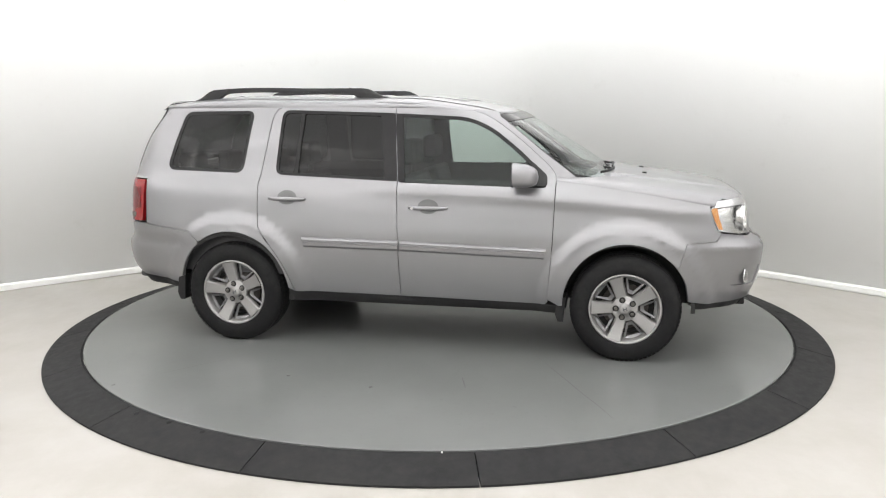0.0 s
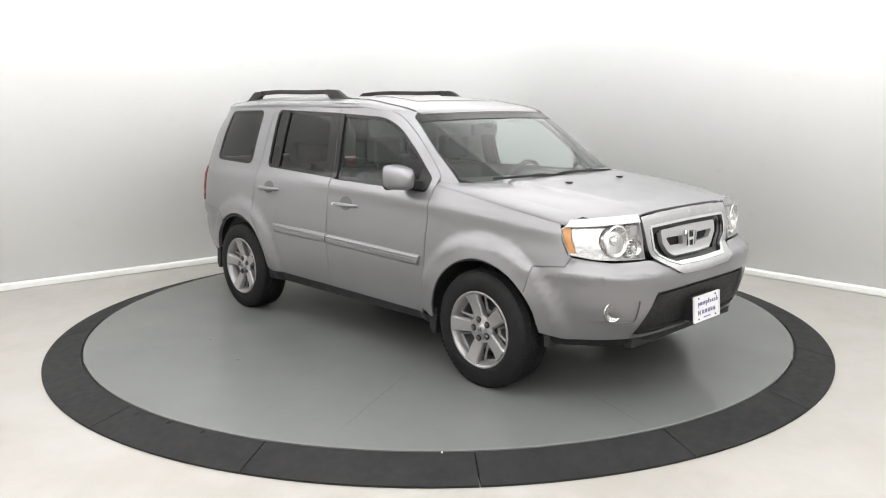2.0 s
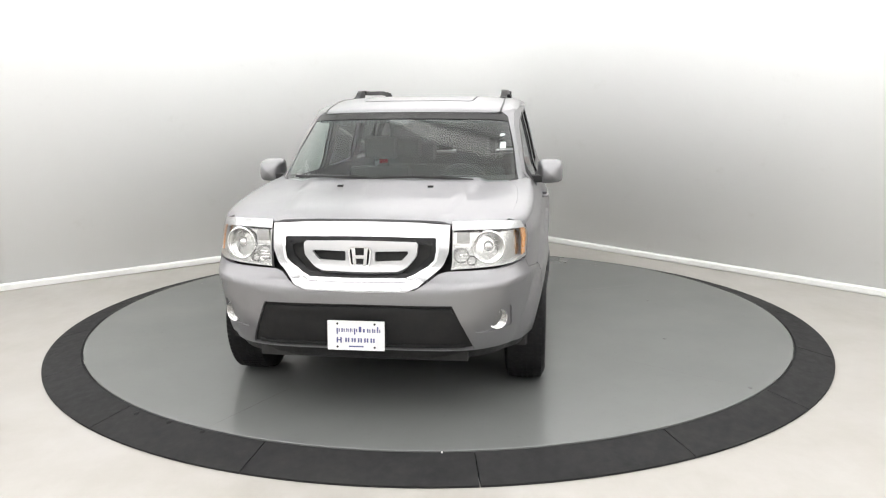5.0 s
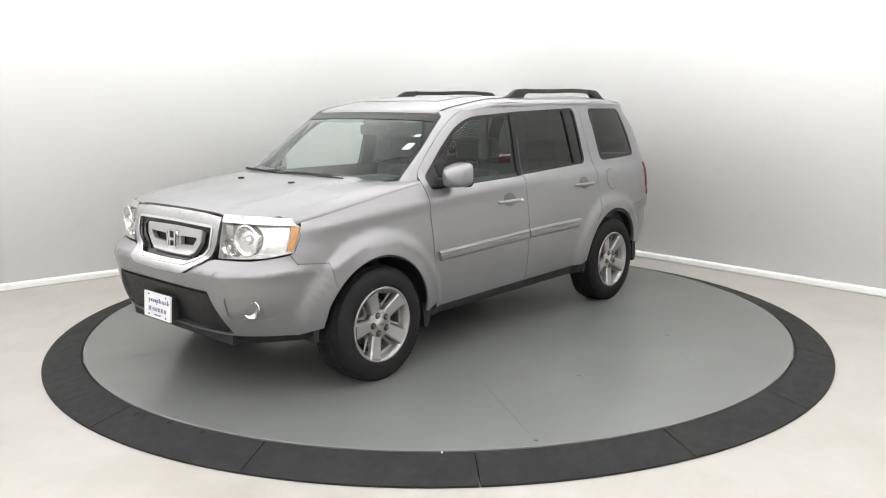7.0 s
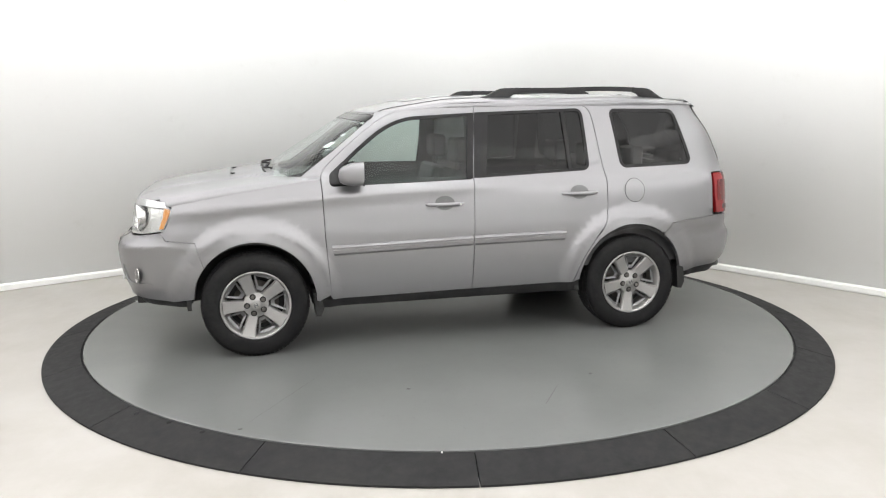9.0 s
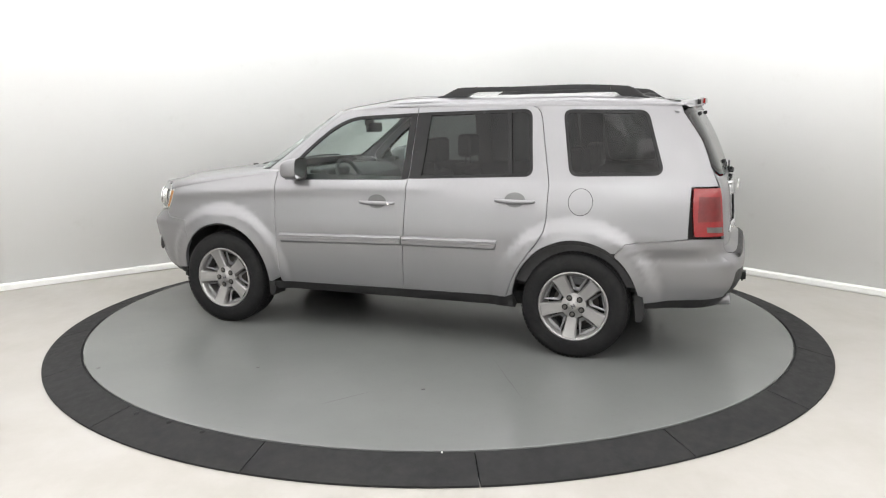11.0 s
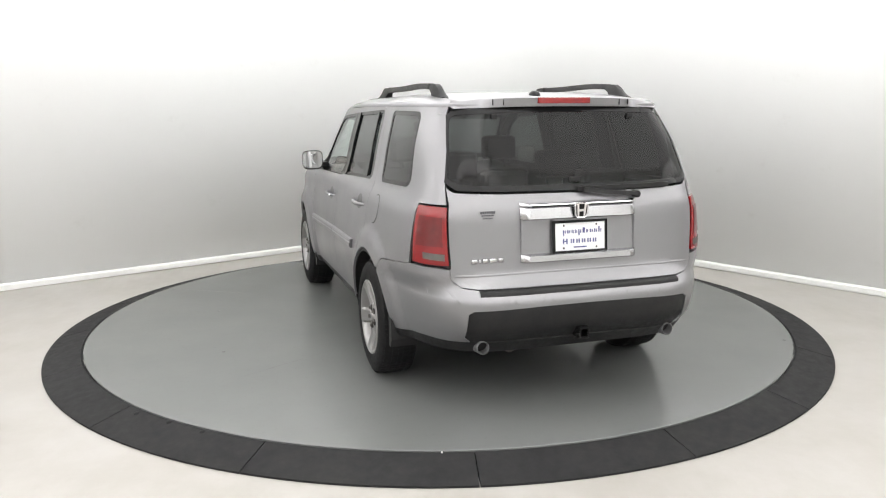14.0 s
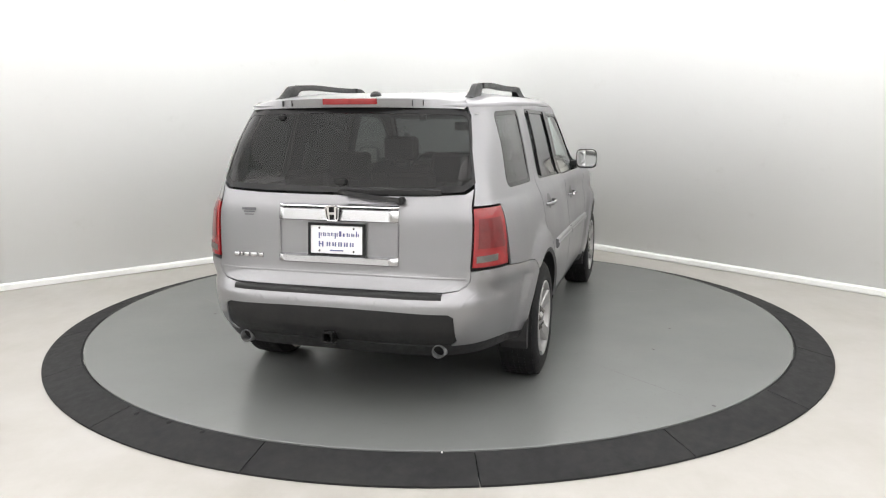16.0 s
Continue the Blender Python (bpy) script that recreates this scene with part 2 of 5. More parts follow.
WIDE = table((0.25, 0.88), (0.36, 0.935), (0.5, 0.962), (0.68, 0.975), (0.8, 0.973), (0.92, 0.96), (1.05, 0.94), (1.12, 0.922), (1.19, 0.888), (1.25, 0.868), (1.45, 0.822), (1.6, 0.782), (1.66, 0.765))
REAR = table((0.3, 2.28), (0.42, 2.38), (0.5, 2.44), (0.6, 2.455), (0.67, 2.45), (0.71, 2.42), (0.75, 2.372), (0.79, 2.350), (0.95, 2.335), (1.1, 2.325), (1.25, 2.28), (1.45, 2.20), (1.64, 2.10))
REAR_N = table((0.3, 5.2), (0.7, 5.8), (0.8, 8.0), (1.1, 9.0), (1.25, 10.3), (1.45, 10.5), (1.64, 8.8), (1.7, 8.5))
NOSE = table((0.3, 2.18), (0.38, 2.25), (0.5, 2.295), (0.6, 2.315), (0.72, 2.322), (0.765, 2.312), (0.80, 2.255), (0.84, 2.212), (0.95, 2.195), (1.05, 2.168), (1.12, 2.130))
NOSE_N = table((0.3, 4.6), (0.7, 5.3), (0.86, 6.6), (1.1, 6.4))
SCREEN = table((1.1, 1.43), (1.2, 1.30), (1.35, 1.07), (1.5, 0.83), (1.6, 0.665), (1.64, 0.59), (1.7, 0.5))
SCREEN_N = table((1.1, 5.0), (1.2, 4.8), (1.64, 4.5))
_ph = [i * math.pi / 2000 for i in range(1001)]
_arc = [0.0]
for _a, _b in zip(_ph, _ph[1:]):
    _q = [(2.3 * math.cos(t) ** 0.4 if t < math.pi / 2 - 1e-9 else 0.0, 0.95 * math.sin(t) ** 0.4 if t > 0 else 0.0) for t in (_a, _b)]
    _arc.append(_arc[-1] + math.dist(*_q))
HALF = _arc[-1]


def phi_of(s):
    return float(np.interp(s, _arc, _ph)) if s <= HALF else math.pi - float(np.interp(2 * HALF - s, _arc, _ph))


def s_of(phi):
    return float(np.interp(phi, _ph, _arc)) if phi <= math.pi / 2 else 2 * HALF - float(np.interp(math.pi - phi, _ph, _arc))


def dims(z, cabin, front):
    if not front:
        return REAR(z), WIDE(z), REAR_N(z)
    return (SCREEN(z), WIDE(z), SCREEN_N(z)) if cabin else (NOSE(z), WIDE(z), NOSE_N(z))


ARCHES = ((1.39, 0.365), (-1.39, 0.365))


def flare(x, z):
    f = 0.0
    for ax, az in ARCHES:
        r = math.hypot(x - ax, z - az)
        f += 0.028 * smooth01((0.60 - r) / 0.10) + 0.010 * smooth01((0.50 - r) / 0.09)
    return f


BELT = table((-0.6, 1.14), (-0.2, 1.13), (0.9, 1.078), (1.9, 1.0))


def crease(x, z):
    """The sharp line along the fender and the front door, under the windows."""
    return 0.014 * math.exp(-((z - BELT(x)) / 0.05) ** 2) * smooth01((x + 0.7) / 0.7) * smooth01((2.02 - x) / 0.2)


def skin(s, z, cabin=False):
    """A point of the left half of the skin: s runs round the plan from the nose to the tail."""
    sign = -1 if s < 0 else 1
    phi = phi_of(min(abs(s), 2 * HALF))
    a, b, n = dims(z, cabin, phi < math.pi / 2)
    c, d = abs(math.cos(phi)), abs(math.sin(phi))
    x = a * (c ** (2 / n)) * (1 if phi < math.pi / 2 else -1)
    y = b * d ** (2 / n)
    if not cabin and z < 1.1:
        y += flare(x, z) * smooth01((y - 0.5) / 0.35)
    if not cabin and x > 0:
        y += crease(x, z)
    return Vector((x, sign * y, z))


def at_x(x, z, cabin=False):
    a, b, n = dims(z, cabin, x >= 0)
    c = min(1.0, abs(x) / a) ** (n / 2)
    return s_of(math.acos(c) if x >= 0 else math.pi - math.acos(c))


def at_y(y, z, front=True, cabin=False):
    a, b, n = dims(z, cabin, front)
    d = min(1.0, abs(y) / b) ** (n / 2)
    return (s_of(math.asin(d)) if front else s_of(math.pi - math.asin(d))) * (-1 if y < 0 else 1)


def side(x, z):
    """The flank as y over (x, z), from the sill over the belt into the cabin."""
    k = smooth01((z - 1.17) / 0.08) if x > 0 else 0.0
    out = 0.0
    for w, cabin in ((1 - k, False), (k, True)):
        if w > 0:
            a, b, n = dims(min(z, 1.2) if not cabin and x > 0 else z, cabin, x >= 0)
            out += w * b * max(0.02, 1 - min(1.0, abs(x) / a) ** n) ** (1 / n)
    if z < 1.1:
        out += flare(x, z)
    if x > -0.7:
        out += crease(x, z)
    return Vector((x, out, z))


SHOULDER = table((0.8, 1.205), (1.0, 1.185), (1.3, 1.145), (1.6, 1.10), (1.9, 1.045), (2.1, 1.0), (2.25, 0.96))
RIDGE = table((0.8, 1.25), (1.0, 1.24), (1.25, 1.222), (1.5, 1.198), (1.8, 1.165), (2.0, 1.134), (2.1, 1.108), (2.18, 1.075), (2.25, 1.05))


def bonnet(x, w):
    """The bonnet and the fenders' tops: w from -1 to 1 across."""
    zs = SHOULDER(x)
    edge = side(x, zs).y if x < 2.0 else skin(at_x(x, zs), zs).y
    m = 3.0
    t = abs(w) * math.pi / 2
    y = edge * math.sin(t) ** (2 / m)
    z = zs + (RIDGE(x) - zs) * abs(math.cos(t)) ** (2 / m)
    c = 0.43 + 0.12 * smooth01((2.1 - x) / 1.0)
    z += (0.010 + 0.010 * smooth01((1.7 - x) / 0.5)) * (1 - smooth01((abs(y) - c) / 0.05)) - 0.006
    return Vector((x, math.copysign(y, w), z))


def w_of(x, y):
    zs = SHOULDER(x)
    edge = side(x, zs).y if x < 2.0 else skin(at_x(x, zs), zs).y
    return math.copysign(math.asin(min(1.0, abs(y) / edge) ** 1.5) / (math.pi / 2), y)


RIM = 1.66


def rim_z(x):
    return 1.685 - 0.05 * smooth01((x + 0.1) / 0.65)


def roof(x, y):
    """The roof as z over (x, y): a low dome over the plan at the top of the pillars."""
    a, b, n = dims(RIM, True, x >= 0)
    rho = min(0.9999, ((abs(x) / a) ** n + (abs(y) / b) ** n) ** (1 / n))
    h = 0.085 + 0.014 * smooth01((-x - 0.8) / 0.6) - 0.014 * smooth01((x + 0.8) / 1.3)
    m = 3.0 - 0.9 * smooth01((x + 0.3) / 0.6) - 0.9 * smooth01((-x - 1.2) / 0.8)
    return Vector((x, y, rim_z(x) + h * (1 - rho ** m) ** (1 / m)))

# ---- car materials ----


def car_paint():
    m = Mat("silver_metallic_paint", (0.52, 0.51, 0.52), 0.34, 0.68)
    fl = m.noise(900, 2)
    c = m.ramp(fl, [(0.35, (0.228, 0.226, 0.236)), (0.65, (0.265, 0.262, 0.273))])
    m.link(c, "Base Color")
    m.link(m.span(m.noise(2.5, 4), 0.30, 0.37), "Roughness")
    m.set("Coat Weight", 0.35), m.set("Coat Roughness", 0.06)
    return m.m


def glass(name, tint, gloss=0.08):
    m = bpy.data.materials.new(name)
    m.use_nodes = True
    n, l = m.node_tree.nodes, m.node_tree.links
    n.remove(n["Principled BSDF"])
    tr, gl, mx, fr = n.new("ShaderNodeBsdfTransparent"), n.new("ShaderNodeBsdfGlossy"), n.new("ShaderNodeMixShader"), n.new("ShaderNodeLayerWeight")
    tr.inputs["Color"].default_value = (*tint, 1)
    gl.inputs["Roughness"].default_value = gloss
    gl.inputs["Color"].default_value = (1, 1, 1, 1)
    fr.inputs["Blend"].default_value = 0.5
    pw, ad = n.new("ShaderNodeMath"), n.new("ShaderNodeMath")
    pw.operation, ad.operation = "POWER", "MULTIPLY_ADD"
    pw.inputs[1].default_value, ad.inputs[1].default_value, ad.inputs[2].default_value = 4.0, 0.7, 0.022
    l.new(fr.outputs["Facing"], pw.inputs[0]), l.new(pw.outputs[0], ad.inputs[0])
    l.new(ad.outputs[0], mx.inputs[0]), l.new(tr.outputs[0], mx.inputs[1]), l.new(gl.outputs[0], mx.inputs[2])
    l.new(mx.outputs[0], n["Material Output"].inputs["Surface"])
    return m


PAINT = car_paint()
# darker silver that paints the shade of a door handle's recess
HANDLE_SHADE = varied("silver_painted_shade", (0.12, 0.12, 0.122), (0.15, 0.15, 0.152), 0.45, 12, 0.5)
BLACK = varied("black_textured_plastic", (0.011, 0.011, 0.012), (0.017, 0.017, 0.017), 0.5, 8, bump=0.2, bscale=400, Specular_IOR_Level=0.3)
DARK = varied("dark_underbody_and_shade", (0.010, 0.010, 0.010), (0.016, 0.016, 0.016), 0.75, 6)
GLOSSB = varied("black_gloss_trim", (0.008, 0.008, 0.009), (0.012, 0.012, 0.012), 0.2, 8, Specular_IOR_Level=0.25)
WHEEL = varied("silver_wheel_paint", (0.29, 0.285, 0.28), (0.33, 0.325, 0.32), 0.34, 3, 0.6, 0.03)
SATIN = varied("satin_chrome", (0.46, 0.46, 0.47), (0.53, 0.53, 0.54), 0.24, 6, 0.95, 0.04)
CHROME = varied("bright_chrome", (0.78, 0.78, 0.79), (0.84, 0.84, 0.85), 0.12, 10, 1.0, 0.04)
ALLOY = varied("silver_alloy", (0.44, 0.44, 0.45), (0.50, 0.50, 0.505), 0.32, 3, 0.6, 0.03)
ALLOY_DARK = varied("grey_painted_alloy", (0.16, 0.16, 0.17), (0.21, 0.21, 0.21), 0.42, 12, 0.6)
TYRE = varied("black_tyre_rubber", (0.008, 0.008, 0.009), (0.014, 0.014, 0.014), 0.7, 14, bump=0.25, bscale=220, Specular_IOR_Level=0.18)
CAST = varied("grey_cast_iron", (0.10, 0.095, 0.09), (0.16, 0.15, 0.14), 0.55, 20, 0.7)
TINT = glass("dark_tinted_glass", (0.10, 0.107, 0.107))
CLEAR = glass("green_tinted_glass", (0.72, 0.80, 0.77))
SCREENG = glass("windscreen_glass", (0.80, 0.86, 0.84))
BANDG = glass("shaded_glass_band", (0.30, 0.34, 0.36))
LENS = glass("clear_lamp_lens", (0.93, 0.93, 0.92), 0.02)
REDLENS = varied("red_lamp_lens", (0.19, 0.006, 0.008), (0.24, 0.009, 0.011), 0.15, 30, Coat_Weight=0.3)
DEEPRED = varied("deep_red_lamp_lens", (0.10, 0.004, 0.005), (0.13, 0.006, 0.007), 0.15, 30, Coat_Weight=0.3)
AMBER = varied("amber_lamp_lens", (0.50, 0.21, 0.05), (0.56, 0.25, 0.07), 0.2, 30, Coat_Weight=0.5)
LAMPGREY = varied("silver_lamp_reflector", (0.50, 0.50, 0.50), (0.62, 0.62, 0.62), 0.18, 40, 0.95, 0.05, bump=0.9, bscale=38)
CLOTH = varied("dark_grey_seat_cloth", (0.040, 0.041, 0.043), (0.058, 0.058, 0.060), 0.85, 25, bump=0.3, bscale=500)
TRIMIN = varied("charcoal_cabin_plastic", (0.035, 0.035, 0.037), (0.05, 0.05, 0.052), 0.6, 12)
LINING = varied("light_grey_headlining", (0.30, 0.30, 0.29), (0.36, 0.36, 0.35), 0.9, 12)
PLATE = varied("white_plate_plastic", (0.74, 0.74, 0.76), (0.80, 0.80, 0.81), 0.4, 20)
INK = varied("dark_blue_ink", (0.085, 0.09, 0.22), (0.10, 0.11, 0.25), 0.5, 30)
GREYINK = varied("dark_grey_ink", (0.07, 0.07, 0.08), (0.1, 0.1, 0.11), 0.5, 30)
MIRROR = Mat("mirror_silver", (0.85, 0.86, 0.86), 0.03, 1.0).m
STICKER = varied("white_sticker", (0.72, 0.73, 0.74), (0.8, 0.8, 0.8), 0.5, 20)

# ---- panel cutting ----


def fillet(pts, step=0.025):
    """A closed outline with corners rounded: points (a, b) or (a, b, radius)."""
    out, n = [], len(pts)
    for i, p in enumerate(pts):
        r = p[2] if len(p) > 2 else 0
        v = Vector(p[:2])
        if r <= 0:
            out.append(v)
            continue
        a, b = Vector(pts[i - 1][:2]) - v, Vector(pts[(i + 1) % n][:2]) - v
        k = min(r, a.length * 0.49, b.length * 0.49)
        p0, p1 = v + a.normalized() * k, v + b.normalized() * k
        for j in range(7):
            t = j / 6
            out.append(p0 * (1 - t) ** 2 + v * 2 * t * (1 - t) + p1 * t * t)
    dense = []
    for p, q in zip(out, out[1:] + out[:1]):
        k = max(1, math.ceil((q - p).length / step))
        dense += [p.lerp(q, j / k) for j in range(k)]
    return [p for p, q in zip(dense, dense[1:] + dense[:1]) if (p - q).length > 1e-5]


def shrink(pts, d):
    area = sum(p.x * q.y - q.x * p.y for p, q in zip(pts, pts[1:] + pts[:1]))
    n, out, sg = len(pts), [], 1 if area > 0 else -1
    for i, p in enumerate(pts):
        t = (pts[(i + 1) % n] - pts[i - 1])
        if t.length < 1e-7:
            out.append(p)
            continue
        t.normalize()
        out.append(p + Vector((-t.y, t.x)) * d * sg)
    return out


def cut(outline, mapper, holes=(), gap=0.0025, step=0.05, depth=0.014, lift=0.0, flip=False, mirror=False):
    """A panel: the outline (and holes) filled in the flat, gridded, laid on the skin by mapper, with turned-in edges. Gives (verts, normals, faces)."""
    outline = [Vector(p) for p in outline]
    loops = [shrink(outline, gap) if gap else outline] + [[Vector(p) for p in h] for h in holes]
    bm = bmesh.new()
    edges = []
    for lp in loops:
        vs = [bm.verts.new((p.x, p.y, 0)) for p in lp]
        edges += [bm.edges.new((a, b)) for a, b in zip(vs, vs[1:] + vs[:1])]
    bmesh.ops.triangle_fill(bm, use_beauty=True, use_dissolve=False, edges=edges, normal=(0, 0, 1))
    for ax in (0, 1):
        lo, hi = min(v.co[ax] for v in bm.verts), max(v.co[ax] for v in bm.verts)
        k = max(1, round((hi - lo) / step))
        for i in range(1, k):
            co, no = [0, 0, 0], [0, 0, 0]
            co[ax], no[ax] = lo + (hi - lo) * i / k, 1
            bmesh.ops.bisect_plane(bm, geom=bm.verts[:] + bm.edges[:] + bm.faces[:], dist=1e-5, plane_co=co, plane_no=no)
    for f in bm.faces:
        if f.normal.z < 0:
            f.normal_flip()
    bm.verts.ensure_lookup_table()
    flat = [v.co.copy() for v in bm.verts]
    faces = [[v.index for v in f.verts] for f in bm.faces]
    rim = [(lp.vert.index, lp.link_loop_next.vert.index) for f in bm.faces for lp in f.loops if len(lp.edge.link_faces) == 1]
    bm.free()
    e = 1e-3
    verts, norms = [], []
    for c in flat:
        p = mapper(c.x, c.y)
        du = mapper(c.x + e, c.y) - mapper(c.x - e, c.y)
        dv = mapper(c.x, c.y + e) - mapper(c.x, c.y - e)
        n = du.cross(dv)
        n = n.normalized() if n.length > 1e-12 else Vector((0, 0, 1))
        if flip:
            n = -n
        verts.append(p + n * lift), norms.append(n)
    if flip:
        faces = [f[::-1] for f in faces]
    if depth:
        for a, b in rim:
            if flip:
                a, b = b, a
            i = len(verts)
            out = (verts[b] - verts[a]).cross(norms[a])
            out = out.normalized() if out.length > 1e-12 else norms[a]
            verts += [verts[a], verts[b], verts[b] - norms[b] * depth, verts[a] - norms[a] * depth]
            norms += [out] * 4
            faces.append([i + 1, i, i + 3, i + 2])
    if mirror:
        verts = [Vector((v.x, -v.y, v.z)) for v in verts]
        norms = [Vector((v.x, -v.y, v.z)) for v in norms]
        faces = [f[::-1] for f in faces]
    return verts, norms, faces


def skin_part(name, data, material, parent, label=""):
    verts, norms, faces = data
    me = bpy.data.meshes.new(name)
    me.from_pydata([v + OFF for v in verts], [], faces)
    me.polygons.foreach_set("use_smooth", [True] * len(me.polygons))
    me.materials.append(material)
    me.normals_split_custom_set_from_vertices([tuple(n) for n in norms])
    ob = new(name, me)
    ob.parent = parent
    if label:
        ob["label"] = label
    return ob


def cpart(name, bm, material, parent, label="", smooth=True, angle=35):
    """A part of the car built round the middle of its wheelbase."""
    bmesh.ops.translate(bm, verts=bm.verts, vec=OFF)
    bmesh.ops.recalc_face_normals(bm, faces=bm.faces)
    for e in bm.edges:
        if len(e.link_faces) == 2 and e.calc_face_angle(0) > radians(angle):
            e.smooth = False
    return part(name, bm, material, parent, label, smooth)


def both(name, outline, mapper, material, parent, label="", **kw):
    obs = []
    for mir in (False, True):
        obs.append(skin_part(name, cut(outline, mapper, mirror=mir, **kw), material, parent, label))
    return obs


def arch(cx, cz, rx, rz, a0, a1, n=26):
    return [(cx + rx * math.cos(radians(a0 + (a1 - a0) * i / n)), cz + rz * math.sin(radians(a0 + (a1 - a0) * i / n))) for i in range(n + 1)]


def run(pts, step=0.03):
    """An open line on the flank in (x, z), cut fine and turned into (s, z)."""
    out = []
    for p, q in zip(pts, pts[1:]):
        k = max(1, math.ceil(math.dist(p[:2], q[:2]) / step))
        out += [(p[0] + (q[0] - p[0]) * j / k, p[1] + (q[1] - p[1]) * j / k) for j in range(k)]
    return [(at_x(x, z), z) for x, z in out + [pts[-1][:2]]]


def skin_map(s, z):
    return skin(s, z)


def cab_map(s, z):
    return skin(s, z, True)


def roof_map(x, y):
    return roof(x, y)


car = new("car")
tagged(car, "clean silver sport utility vehicle with alloy wheels on the turntable", "car")

# outlines on the flank, (x, z)
FW = [(0.846, 1.158, 0.02), (0.850, 1.205, 0.03), (0.669, 1.380, 0.1), (0.472, 1.534, 0.15), (0.312, 1.602, 0.12), (-0.173, 1.627, 0.015), (-0.153, 1.182, 0.015)]
RW = [(-0.190, 1.189, 0.015), (-0.213, 1.630, 0.015), (-1.030, 1.655, 0.05), (-1.065, 1.224, 0.05)]
QW = [(-1.335, 1.232, 0.05), (-1.268, 1.650, 0.045), (-1.800, 1.645, 0.05), (-1.925, 1.250, 0.06)]


def scaled(o, d):
    return shrink(fillet(o), d)


REAR_CUT = [(-1.0, 1.691), (-1.04, 1.687), (-1.075, 1.672), (-1.10, 1.645), (-1.115, 1.60), (-1.195, 1.15), (-1.192, 0.95), (-1.18, 0.86), (-1.15, 0.80), (-1.105, 0.74), (-1.05, 0.665), (-0.995, 0.58), (-0.955, 0.49), (-0.93, 0.42), (-0.918, 0.386)]
FRONT_CUT = [(0.918, 1.20), (0.91, 1.235), (0.885, 1.272), (0.81, 1.342), (0.715, 1.425), (0.61, 1.510), (0.50, 1.588), (0.42, 1.632), (0.335, 1.660)]
FD = [(0.876, 0.362, 0.03), (0.905, 0.8), *FRONT_CUT, (0.1, 1.676), (-0.205, 1.681), (-0.168, 1.2), (-0.143, 0.378)]
RD = [(-0.143, 0.378), (-0.168, 1.2), (-0.205, 1.681), *REAR_CUT]


